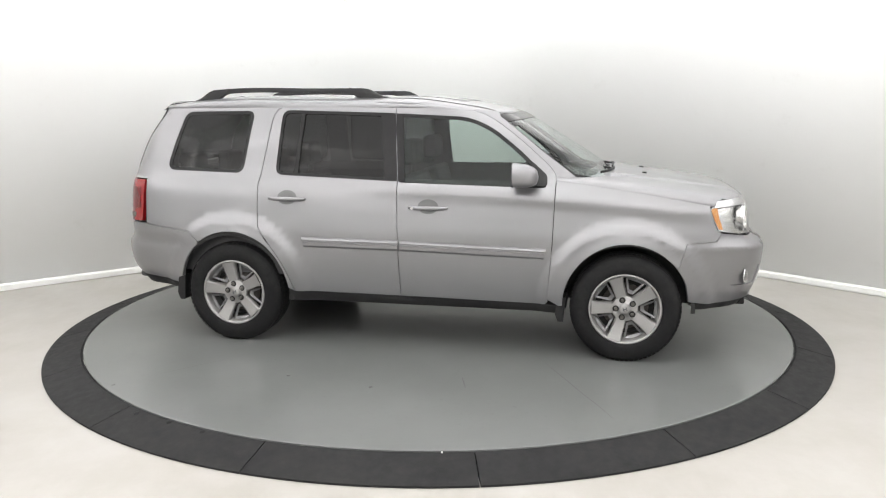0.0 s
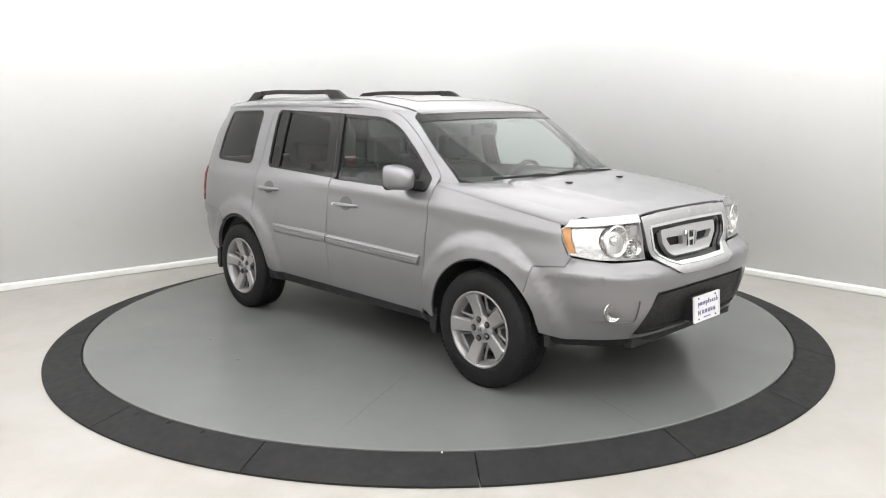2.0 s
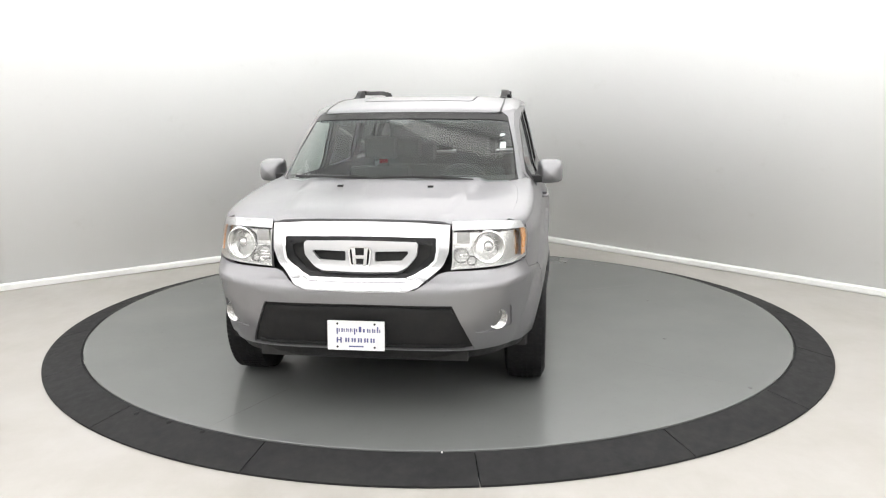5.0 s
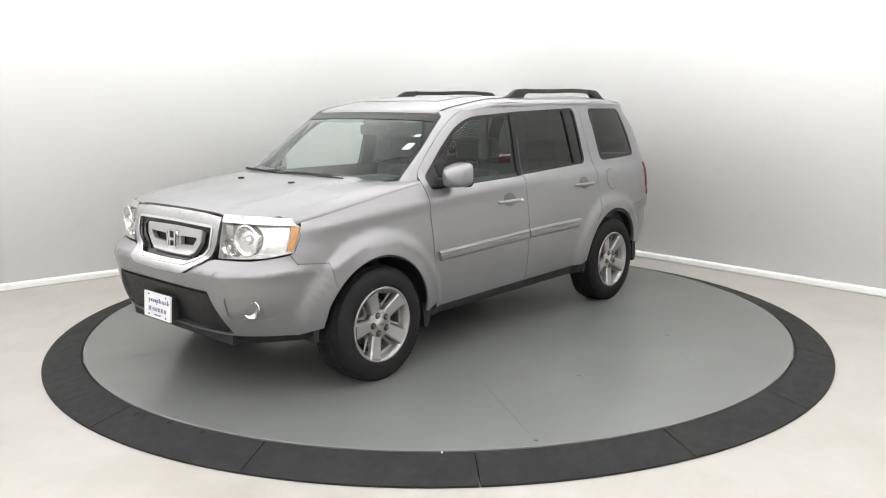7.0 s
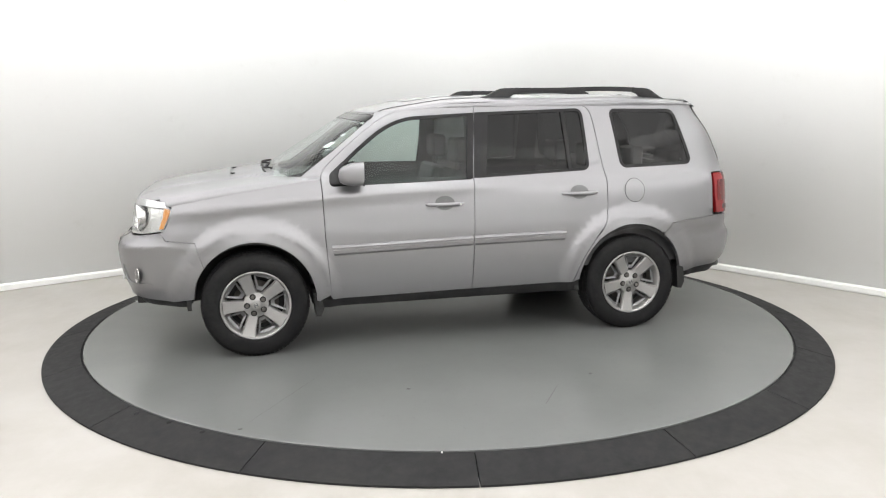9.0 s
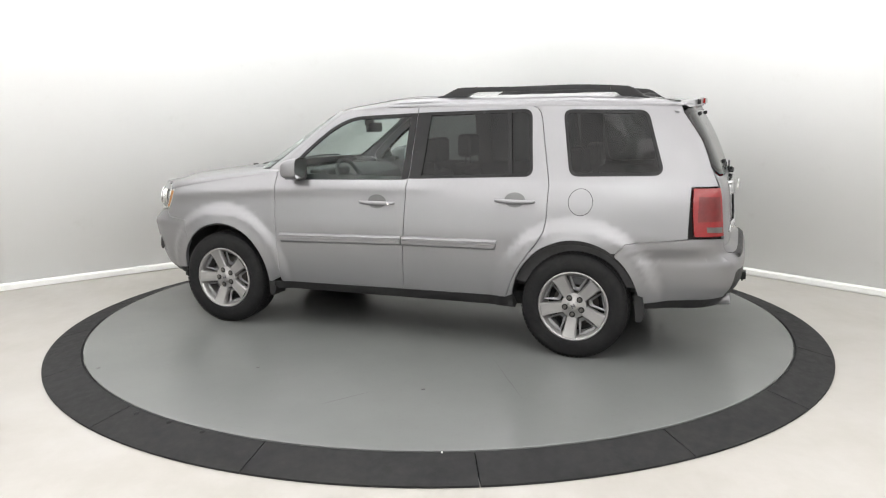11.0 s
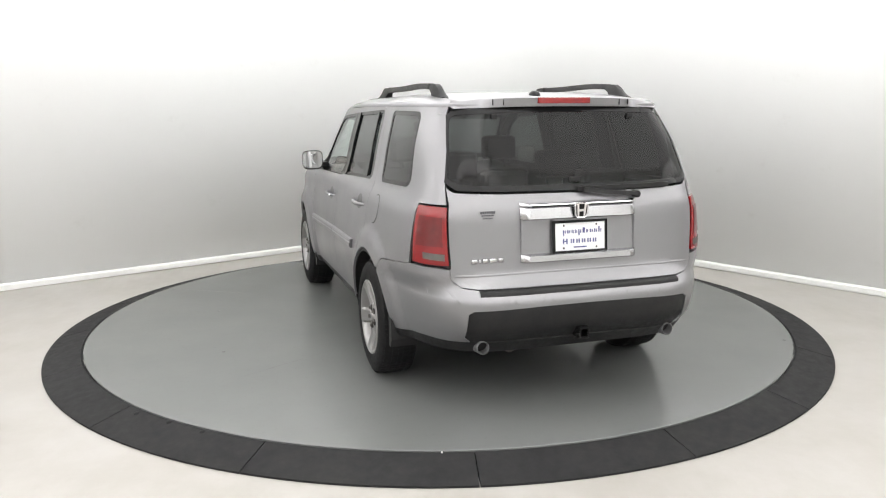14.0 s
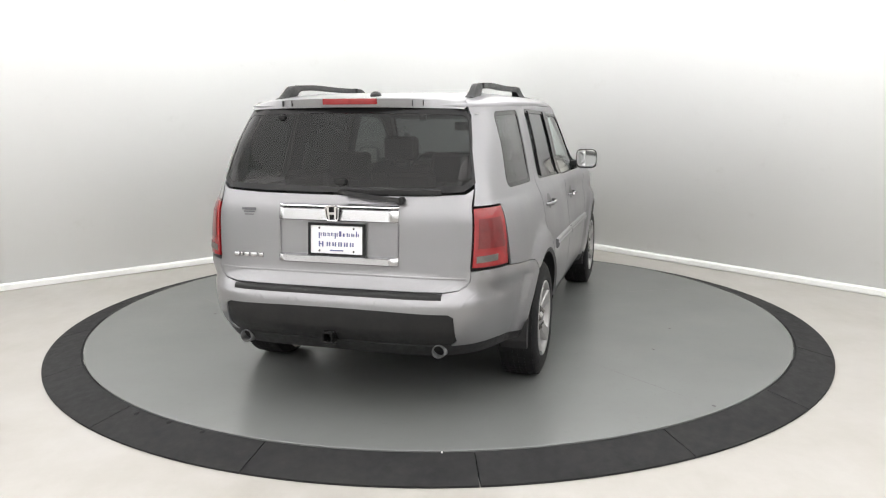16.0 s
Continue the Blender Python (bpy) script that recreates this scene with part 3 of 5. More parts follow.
def make_flanks():
    for mir in (False, True):
        for nm, o, w, lab in (("front_door", FD, FW, ""), ("rear_door", RD, RW, "")):
            skin_part(nm, cut(fillet(o), side, [scaled(w, -0.012)], flip=True, mirror=mir, step=0.04), PAINT, car, lab)
        for nm, w, mat, lab in (("front_door_window", FW, CLEAR, "lightly tinted glass"), ("rear_door_window", RW, TINT, "dark tinted glass")):
            skin_part(nm, cut(scaled(w, -0.004), side, flip=True, mirror=mir, lift=-0.010, depth=0, gap=0, step=0.1), mat, car, lab)
            skin_part(nm.replace("window", "weatherstrip"), cut(scaled(w, -0.013), side, [scaled(w, 0.010)], gap=0, flip=True, mirror=mir, lift=-0.003, depth=0.012, step=0.2), GLOSSB, car, "black rubber strip")
        # pillar cover between the doors and the bar of the rear door's glass
        for nm, o in (("pillar_cover", [(-0.172, 1.178), (-0.207, 1.640), (-0.310, 1.643), (-0.262, 1.182)]), ("pillar_cover", [(-0.118, 1.176), (-0.150, 1.636), (-0.201, 1.639), (-0.166, 1.178)]), ("window_bar", [(-0.905, 1.220), (-0.868, 1.652), (-0.895, 1.653), (-0.935, 1.221)])):
            skin_part(nm, cut(fillet(o), side, flip=True, mirror=mir, lift=0.002, gap=0, depth=0.01, step=0.12), GLOSSB, car, "black gloss cover")
        # quarter panel, wrapped round to the tailgate
        o = REAR_CUT[::-1] + [(-1.0, 1.698)]
        o = run(o)
        o += [(at_x(x, 1.695), 1.695) for x in (-1.3, -1.6, -1.9)] + [(at_y(y, 1.695, False), 1.695) for y in (0.70, 0.64)]
        o += [(at_y(y, z, False), z) for y, z in ((0.665, 1.64), (0.70, 1.45), (0.74, 1.27), (0.745, 1.17))]
        o += run([(-2.105, 1.17), (-2.10, 0.84), (-1.72, 0.80), (-1.66, 0.735)])
        o += [(at_x(x, z), z) for x, z in arch(-1.39, 0.365, 0.425, 0.445, 124, 6, 26)]
        q = [(at_x(p.x, p.y), p.y) for p in scaled(QW, -0.012)]
        skin_part("quarter_panel", cut(fillet(o, 0.03), skin_map, [q], flip=False, mirror=mir, step=0.035), PAINT, car)
        q = [(at_x(p.x, p.y), p.y) for p in scaled(QW, -0.013)]
        skin_part("quarter_window", cut(q, skin_map, mirror=mir, lift=-0.006, depth=0, gap=0, step=0.1), TINT, car, "dark tinted glass")
        q2 = [(at_x(p.x, p.y), p.y) for p in scaled(QW, 0.012)]
        skin_part("quarter_weatherstrip", cut(q, skin_map, [q2], mirror=mir, lift=-0.003, gap=0, step=0.2), GLOSSB, car, "black rubber strip")
        # front fender with the curl over to the bonnet gap
        o = [(0.906, 0.80), (0.876, 0.40), (0.955, 0.36)] + arch(1.39, 0.365, 0.412, 0.432, 180, 38, 24) + [(1.735, 0.69), (1.765, 0.80), (1.955, 0.815), (1.985, 0.868), (1.958, 0.885), (1.922, 0.96), (1.902, SHOULDER(1.902))]
        o = run(o + [(x, SHOULDER(x)) for x in (1.85, 1.7, 1.5, 1.3, 1.1, 0.92)] + [(0.906, 0.80)])[:-1]
        skin_part("fender", cut(fillet(o, 0.03), skin_map, mirror=mir, gap=0.0015, step=0.035), PAINT, car)
        top = [(x, 0.998) for x in (0.92, 1.1, 1.3, 1.5, 1.7, 1.85, 1.945)] + [(x, w_of(x, y)) for x, y in ((1.99, 0.765), (1.862, 0.797), (1.6, 0.812), (1.3, 0.796), (1.10, 0.74), (0.93, 0.78))]
        skin_part("fender_top", cut(fillet(top, 0.03), bonnet, mirror=mir, gap=0.001, step=0.04), PAINT, car)
        # sill, moulding, handles
        o = [(0.955, 0.30), (0.955, 0.36), (0.876, 0.366), (-0.143, 0.376), (-0.915, 0.386), (-0.955, 0.42), (-0.985, 0.31)]
        skin_part("sill_cover", cut(fillet(o), side, flip=True, mirror=mir, lift=-0.004, depth=0.05), BLACK, car, "black plastic sill")
        for nm, x0, x1, z0, z1 in (("front_moulding", 0.866, -0.137, 0.715, 0.741), ("rear_moulding", -0.150, -0.855, 0.741, 0.750)):
            bm, rows = bmesh.new(), []
            for i in range(25):
                t = i / 24
                x, zc = x0 + (x1 - x0) * t, z0 + (z1 - z0) * t
                slant = 0.018 if (x0 > 0 and i == 0) or (x1 < -0.5 and i == 24) else 0.0
                row = []
                for dz, out in ((-0.037, -0.003), (-0.036, 0.010), (-0.022, 0.022), (0.002, 0.024), (0.006, 0.017), (0.014, 0.017), (0.018, 0.022), (0.028, 0.015), (0.034, -0.003)):
                    xx = x - slant * (1 if x0 > 0 else -1) * (0.034 - dz) / 0.07
                    p = side(xx, zc + dz)
                    row.append(bm.verts.new((xx, (-1 if mir else 1) * (p.y + out), zc + dz)))
                rows.append(row)
            for p, q in zip(rows, rows[1:]):
                for j in range(8):
                    bm.faces.new((p[j], p[j + 1], q[j + 1], q[j]))
            bm.faces.new(rows[0]), bm.faces.new(rows[-1])
            cpart(nm, bm, PAINT, car, "raised silver side moulding with a groove", angle=18)
        for x0, x1, z in ((0.198, -0.082, 1.004), (-0.828, -1.108, 1.050)):
            o = [((x0 + x1) / 2 + 0.072 * math.cos(a), z + 0.008 + 0.05 * math.sin(a)) for a in [i * math.pi / 12 for i in range(24)]]
            # flat disc on the door; the recess's shade is in its colour
            cup = skin_part("handle_cup_shade", cut(o, side, flip=True, mirror=mir, lift=0.0012, gap=0, depth=0, step=0.03), HANDLE_SHADE, car, "flat darker disc painted as shade behind the handle")
            grip = bmesh.new()
            n = 14
            rings = []
            for i in range(n + 1):
                t = i / n
                x = x0 + (x1 - x0) * t
                base = side(x, z)
                bow = 0.036 * (1 - abs(2 * t - 1) ** 4) + 0.004
                h = 0.015 * (1 - 0.45 * abs(2 * t - 1) ** 3)
                ring = []
                for j in range(10):
                    a = j * 2 * math.pi / 10
                    yy = base.y + bow + 0.010 * math.cos(a) - 0.004
                    ring.append(grip.verts.new((x, (-1 if mir else 1) * yy, z + h * math.sin(a))))
                rings.append(ring)
            for p, q in zip(rings, rings[1:]):
                for j in range(10):
                    grip.faces.new((p[j], p[(j + 1) % 10], q[(j + 1) % 10], q[j]))
            grip.faces.new(rings[0]), grip.faces.new(rings[-1])
            cpart("door_handle", grip, PAINT, car, "silver pull handle", angle=60)
            if x0 > 0:
                lock = bmesh.new()
                yy = side(x1 + 0.05, z).y + 0.036
                lathe(lock, [(0.001, 0.008), (0.009, 0.008), (0.011, 0.0)], 16, "y")
                bmesh.ops.translate(lock, verts=lock.verts, vec=(x1 + 0.035, yy, z))
                if mir:
                    for v in lock.verts:
                        v.co.y *= -1
                cpart("lock", lock, CHROME, car)
    o = [(-1.415 + 0.078 * math.cos(a), 1.058 + 0.085 * math.sin(a)) for a in [i * math.pi / 20 for i in range(40)]]
    skin_part("fuel_flap", cut(o, side, flip=True, lift=0.003, gap=0, step=0.04, depth=0.006), PAINT, car, "round silver fuel flap")
    ring = [(-1.415 + 0.082 * math.cos(a), 1.058 + 0.089 * math.sin(a)) for a in [i * math.pi / 20 for i in range(40)]]
    skin_part("fuel_flap_gap", cut(ring, side, [o], flip=True, lift=0.0012, gap=0, step=0.2, depth=0), DARK, car, "dark gap round the flap")


def make_top():
    # roof with an opening for the sunroof
    o = []
    zr = RIM
    for i in range(120):
        a = 2 * math.pi * i / 120
        s = (a / math.pi) * 2 * HALF if a <= math.pi else -(2 * math.pi - a) / math.pi * 2 * HALF
        p = skin(s, zr, True)
        o.append((p.x * 0.985, p.y * 0.985))
    sun = fillet([(0.24, 0.42, 0.06), (-0.26, 0.44, 0.06), (-0.26, -0.44, 0.06), (0.24, -0.42, 0.06)])
    skin_part("roof_panel", cut(o, roof_map, [sun], gap=0, depth=0.02, step=0.06), PAINT, car)
    skin_part("sunroof", cut(fillet([(0.235, 0.413, 0.05), (-0.255, 0.433, 0.05), (-0.255, -0.433, 0.05), (0.235, -0.413, 0.05)]), roof_map, gap=0.002, depth=0.02, lift=0.003, step=0.1), PAINT, car, "closed sunroof panel")
    # curl of the cabin's sides up to the roof
    rim = [(-2 * HALF + 4 * HALF * i / 200) for i in range(201)]
    vs, ns, fs = [], [], []
    for k, sc in enumerate((1.0, 0.9985, 0.995, 0.99, 0.984)):
        for s in rim:
            p = skin(s, RIM, True)
            q = roof(p.x * sc, p.y * sc) if k else skin(s, rim_z(p.x) - 0.002, True)
            vs.append(q)
            e = 2e-3
            h = Vector((p.x * 0.3, p.y, 0)).normalized()
            t = k / 4
            ns.append((h * (1 - t) + Vector((0, 0, 1)) * t + h * 0.15).normalized())
    m = len(rim)
    for k in range(4):
        for i in range(m - 1):
            fs.append([k * m + i, k * m + i + 1, (k + 1) * m + i + 1, (k + 1) * m + i])
    skin_part("roof_edge", (vs, ns, fs), PAINT, car)
    # windscreen and its pillars
    ws = [(at_x(1.055, 1.205, True), 1.205), (at_x(0.79, 1.40, True), 1.40), (at_x(0.515, 1.612, True), 1.612)]
    edge_t = [(at_y(y, 1.625, True, True), 1.625 + 0.012 * (1 - (y / 0.66) ** 2)) for y in (0.6, 0.4, 0.2, 0, -0.2, -0.4, -0.6)]
    edge_b = [(at_y(y, 1.2, True, True), 1.165) for y in (-0.7, -0.45, -0.2, 0, 0.2, 0.45, 0.7)]
    o = ws + edge_t + [(-s, z) for s, z in ws[::-1]] + edge_b
    full = [Vector(p) for p in fillet(o, 0.03)]
    skin_part("windscreen", cut(full, cab_map, gap=0, depth=0, lift=-0.004, step=0.08), SCREENG, car, "clear laminated windscreen")
    band = [(at_y(y, 1.62, True, True), 1.628 if abs(y) < 0.5 else 1.615) for y in (0.65, 0.4, 0.2, 0, -0.2, -0.4, -0.65)]
    band += [(at_y(y, 1.57, True, True), 1.575) for y in (-0.67, -0.4, -0.2, 0, 0.2, 0.4, 0.67)]
    skin_part("sun_band", cut(fillet(band, 0.03), cab_map, gap=0, depth=0, lift=-0.007, step=0.08), BANDG, car, "shaded strip along the glass")
    skin_part("windscreen_frit", cut(shrink(full, -0.012), cab_map, [shrink(full, 0.034)], gap=0, depth=0.004, lift=-0.002, step=0.15), GLOSSB, car, "black border of the glass")
    pil = [(at_x(1.06, 1.195, True) - 0.012, 1.195), (at_x(0.79, 1.40, True) - 0.012, 1.40), (at_x(0.52, 1.612, True) - 0.012, 1.612), (at_x(0.50, 1.650, True), 1.650), (at_x(0.36, 1.667, True), 1.667)]
    pil += [(at_x(x, z, True), z) for x, z in FRONT_CUT[::-1]]
    both("windscreen_pillar", fillet(pil, 0.03), cab_map, PAINT, car, gap=0.0005, step=0.04)
    # bonnet
    o = [(x, w_of(x, y)) for x, y in [(1.10, 0.74), (1.3, 0.796), (1.6, 0.812), (1.862, 0.797)] + [(skin(at_y(yy, 1.082), 1.082).x - 0.004, yy) for yy in (0.75, 0.66, 0.55, 0.42, 0.25, 0.0)]]
    o += [(x, -w) for x, w in o[-2::-1]] + [(x, w_of(x, y)) for x, y in ((1.17, -0.6), (1.25, -0.3), (1.27, 0.0001), (1.25, 0.3), (1.17, 0.6))]
    skin_part("bonnet", cut(fillet(o, 0.03), bonnet, gap=0.0012, step=0.04), PAINT, car, "long silver bonnet with two raised creases")
    for y in (0.281, -0.281):
        bm = bmesh.new()
        z = bonnet(1.513, w_of(1.513, y)).z
        box(bm, 1.495, 1.527, y - 0.017, y + 0.017, z - 0.006, z + 0.010, 0.005)
        cpart("washer_nozzle", bm, BLACK, car, "black washer nozzle")
    # cowl
    vs = []
    bm = bmesh.new()
    rows = []
    for i in range(41):
        y = -0.78 + 1.56 * i / 40
        xf = 1.29 - 0.17 * (abs(y) / 0.78) ** 2.2
        xb = 1.17 - 0.19 * (abs(y) / 0.78) ** 2.2
        rows.append([bm.verts.new((xf, y, RIDGE(xf) - 0.045)), bm.verts.new((xf - 0.03, y, RIDGE(xf) - 0.03)), bm.verts.new((xb, y, 1.238))])
    for p, q in zip(rows, rows[1:]):
        for k in range(2):
            bm.faces.new((p[k], p[k + 1], q[k + 1], q[k]))
    cpart("cowl", bm, BLACK, car, "black plastic cowl under the windscreen")
    # wipers
    for y0, y1 in ((0.52, -0.10), (-0.05, -0.66)):
        bm = bmesh.new()
        pts = []
        for i in range(13):
            y = y0 + (y1 - y0) * i / 12
            z = 1.208 + 0.012 * i / 12
            p = skin(at_y(y, z, True, True), z, True)
            pts.append((p.x + 0.012, y, z + 0.010 + 0.010 * math.sin(math.pi * i / 12)))
        sweep(bm, pts, [(-0.006, 0), (0.006, 0), (0.004, 0.016), (-0.004, 0.016)])
        cpart("wiper", bm, BLACK, car, "black wiper blade", smooth=False)
        bm = bmesh.new()
        sweep(bm, [(1.235 - 0.09 * abs(y0), y0, 1.215), (1.225, (y0 + y1) / 2 + 0.1, 1.238), pts[6]], [(-0.011, 0), (0.011, 0), (0.008, 0.012), (-0.008, 0.012)])
        cpart("wiper_arm", bm, BLACK, car, "black wiper arm", smooth=False)
    # roof rails
    for sg in (1, -1):
        n, bm = 40, bmesh.new()
        rings = []
        for i in range(n + 1):
            x = -0.30 - 1.50 * i / n
            t = i / n
            y = 0.615 - 0.02 * t
            base = roof(x, y).z
            up = 0.062 * smooth01(t / 0.12) * smooth01((1 - t) / 0.10)
            foot = max(smooth01((0.19 - t) / 0.05), smooth01((t - 0.83) / 0.05))
            lo = base - 0.004 + (up - 0.026) * (1 - foot) if up > 0.03 else base - 0.004
            hi = base + up + 0.004
            w = 0.016 + 0.010 * foot
            ring = []
            for dy, fz in ((-w, 0), (-w, 0.55), (-w * 0.6, 1), (w * 0.6, 1), (w, 0.55), (w, 0)):
                ring.append(bm.verts.new((x, sg * (y + dy * sg * sg), lo + (hi - lo) * fz)))
            rings.append(ring)
        for p, q in zip(rings, rings[1:]):
            for j in range(6):
                bm.faces.new((p[j], p[(j + 1) % 6], q[(j + 1) % 6], q[j]))
        bm.faces.new(rings[0]), bm.faces.new(rings[-1])
        rail = cpart("roof_rail", bm, BLACK, car, "black plastic roof rail", angle=50)
        for xj in (-0.585, -1.535):
            bm = bmesh.new()
            zj = roof(xj, 0.605).z + 0.066
            box(bm, xj - 0.004, xj + 0.004, sg * 0.605 - 0.02, sg * 0.605 + 0.02, zj - 0.03, zj + 0.002, 0.003)
            cpart("rail_joint", bm, DARK, car)
    for sg in (1, -1):
        for o in ([(0.51, 0.650), (0.2, 0.655), (-0.31, 0.640), (-0.31, 0.628), (0.2, 0.643), (0.51, 0.636)], [(-1.78, 0.600), (-1.93, 0.607), (-1.93, 0.599), (-1.78, 0.592)]):
            skin_part("roof_channel", cut(fillet([(x, sg * y) for x, y in o], 0.03), roof_map, gap=0, depth=0.002, lift=0.003, step=0.2), BLACK, car, "black strip in the roof seam")
    bm = bmesh.new()
    z = roof(-1.75, 0).z
    bmesh.ops.create_uvsphere(bm, u_segments=20, v_segments=10, radius=1, matrix=Matrix.Translation((-1.72, 0, z)) @ Matrix.Diagonal((0.055, 0.032, 0.03, 1)))
    cpart("roof_aerial", bm, BLACK, car, "small black roof aerial")


def sym(points):
    """A closed outline in (s, z) from its left half, bottom to top or top to bottom at y = 0."""
    return points + [(-s, z) for s, z in points[::-1] if abs(s) > 1e-6]


def fy(y, z):
    return (at_y(y, z), z)


def ry(y, z):
    return (at_y(y, z, False), z)


def rear_sym(pts):
    """Outline in (u, z) with u measured from the middle of the tail."""
    o = [(2 * HALF - s, z) for s, z in pts]
    return o + [(-u, z) for u, z in o[::-1] if abs(u) > 1e-6]


def tail_map(u, z):
    s = 2 * HALF - abs(u)
    p = skin(s, z)
    return Vector((p.x, math.copysign(p.y, -u) if u else 0.0, z))


def badge(name, m, w, h, material, parent, label):
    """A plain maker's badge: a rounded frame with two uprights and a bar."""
    bm = bmesh.new()
    o = fillet([(-w, h, w * 0.5), (w, h, w * 0.5), (w * 0.8, -h, w * 0.4), (-w * 0.8, -h, w * 0.4)], w * 0.2)
    i = [p * 0.84 for p in o]
    a = [bm.verts.new((p.x, p.y, 0)) for p in o]
    b = [bm.verts.new((p.x * 0.97, p.y * 0.97, 0.008)) for p in o]
    c = [bm.verts.new((p.x, p.y, 0.006)) for p in i]
    n = len(o)
    for k in range(n):
        j = (k + 1) % n
        bm.faces.new((a[k], a[j], b[j], b[k])), bm.faces.new((b[k], b[j], c[j], c[k]))
    for sg in (1, -1):
        vs = []
        for x, y in ((0.28, -0.8), (0.52, -0.8), (0.66, 0.82), (0.36, 0.82)):
            vs.append((sg * x * w, y * h))
        lo = [bm.verts.new((x, y, 0.0)) for x, y in vs]
        hi = [bm.verts.new((x, y, 0.007)) for x, y in vs]
        bm.faces.new(hi)
        for k in range(4):
            bm.faces.new((lo[k], lo[(k + 1) % 4], hi[(k + 1) % 4], hi[k]))
    box(bm, -w * 0.42, w * 0.42, -h * 0.14, h * 0.16, 0.0, 0.006)
    bmesh.ops.transform(bm, matrix=m, verts=bm.verts)
    ob = cpart(name, bm, material, parent, label, smooth=False)
    bm = bmesh.new()
    bm.faces.new([bm.verts.new((p.x * 0.95, p.y * 0.95, 0.001)) for p in o])
    bmesh.ops.transform(bm, matrix=m, verts=bm.verts)
    cpart("badge_backing", bm, GLOSSB, ob, "black badge ground", smooth=False)
    return ob


def facing(x, y, z, way, tilt=0.0):
    """The pose of flat writing that looks forward (way 1) or back (way -1)."""
    rot = Euler((radians(90 - tilt), 0, radians(90 if way > 0 else -90))).to_matrix().to_4x4()
    return Matrix.Translation((x, y, z)) @ rot


def dealer_plate(x, z, way, parent):
    tilt = 4
    m = facing(x, 0, z, way, tilt)
    bm = bmesh.new()
    box(bm, -0.153, 0.153, -0.078, 0.078, -0.008, 0.0, 0.004)
    bmesh.ops.transform(bm, matrix=m, verts=bm.verts)
    plate = cpart("plate", bm, PLATE, parent, "white plastic dealer plate with dark blue print")
    bm = bmesh.new()
    w, h, t, lo, hi = (0.153, 0.078, 0.008, 0.0005, 0.005) if way > 0 else (0.166, 0.090, 0.014, -0.006, 0.006)
    for x0, x1, y0, y1 in ((-w, w, h - t, h), (-w, w, -h, t - h), (-w, t - w, t - h, h - t), (w - t, w, t - h, h - t)):
        box(bm, x0, x1, y0, y1, lo, hi)
    bmesh.ops.remove_doubles(bm, verts=bm.verts, dist=1e-4)
    bmesh.ops.transform(bm, matrix=m, verts=bm.verts)
    cpart("plate_frame", bm, PLATE if way > 0 else GLOSSB, plate, "thin plate surround", smooth=False)
    bm = bmesh.new()
    # a person's name is kept as bars of its size
    x0 = -0.105
    for k, (w, up, dn) in enumerate(((0.022, 0.0, 0.016), (0.022, 0, 0), (0.016, 0, 0), (0.016, 0, 0), (0.022, 0.0, 0.016), (0.04, 0.012, 0), (0.022, 0, 0), (0.022, 0, 0), (0.022, 0.014, 0))):
        box(bm, x0, x0 + w * 0.34, 0.018 - dn * 0.8, 0.038 + up * 0.8, 0.0008, 0.002)
        box(bm, x0 + w * 0.55, x0 + w * 0.8, 0.018, 0.036, 0.0008, 0.002)
        x0 += w + 0.0045
    bmesh.ops.transform(bm, matrix=m, verts=bm.verts)
    cpart("print_bar", bm, INK, plate, "dark blue print", smooth=False)
    bm = bmesh.new()
    box(bm, -0.105, -0.097, -0.04, -0.010, 0.0008, 0.002)
    box(bm, -0.085, -0.077, -0.04, -0.010, 0.0008, 0.002)
    box(bm, -0.097, -0.085, -0.028, -0.022, 0.0008, 0.002)
    for k in range(5):
        box(bm, -0.058 + k * 0.034, -0.058 + k * 0.034 + 0.008, -0.036, -0.013, 0.0008, 0.002)
        box(bm, -0.058 + k * 0.034 + 0.014, -0.058 + k * 0.034 + 0.022, -0.036, -0.013, 0.0008, 0.002)
    box(bm, -0.04, 0.04, -0.062, -0.055, 0.0008, 0.002)
    bmesh.ops.transform(bm, matrix=m, verts=bm.verts)
    cpart("print_bar", bm, INK, plate, "dark blue print", smooth=False)
    for px in (-0.1, 0.1):
        for py in (-0.062, 0.062):
            bm = bmesh.new()
            lathe(bm, [(0.0001, 0.003), (0.005, 0.003), (0.006, 0.0)], 12)
            bmesh.ops.translate(bm, verts=bm.verts, vec=(px, py, 0.002))
            bmesh.ops.transform(bm, matrix=m, verts=bm.verts)
            cpart("screw", bm, BLACK, plate)
    return plate


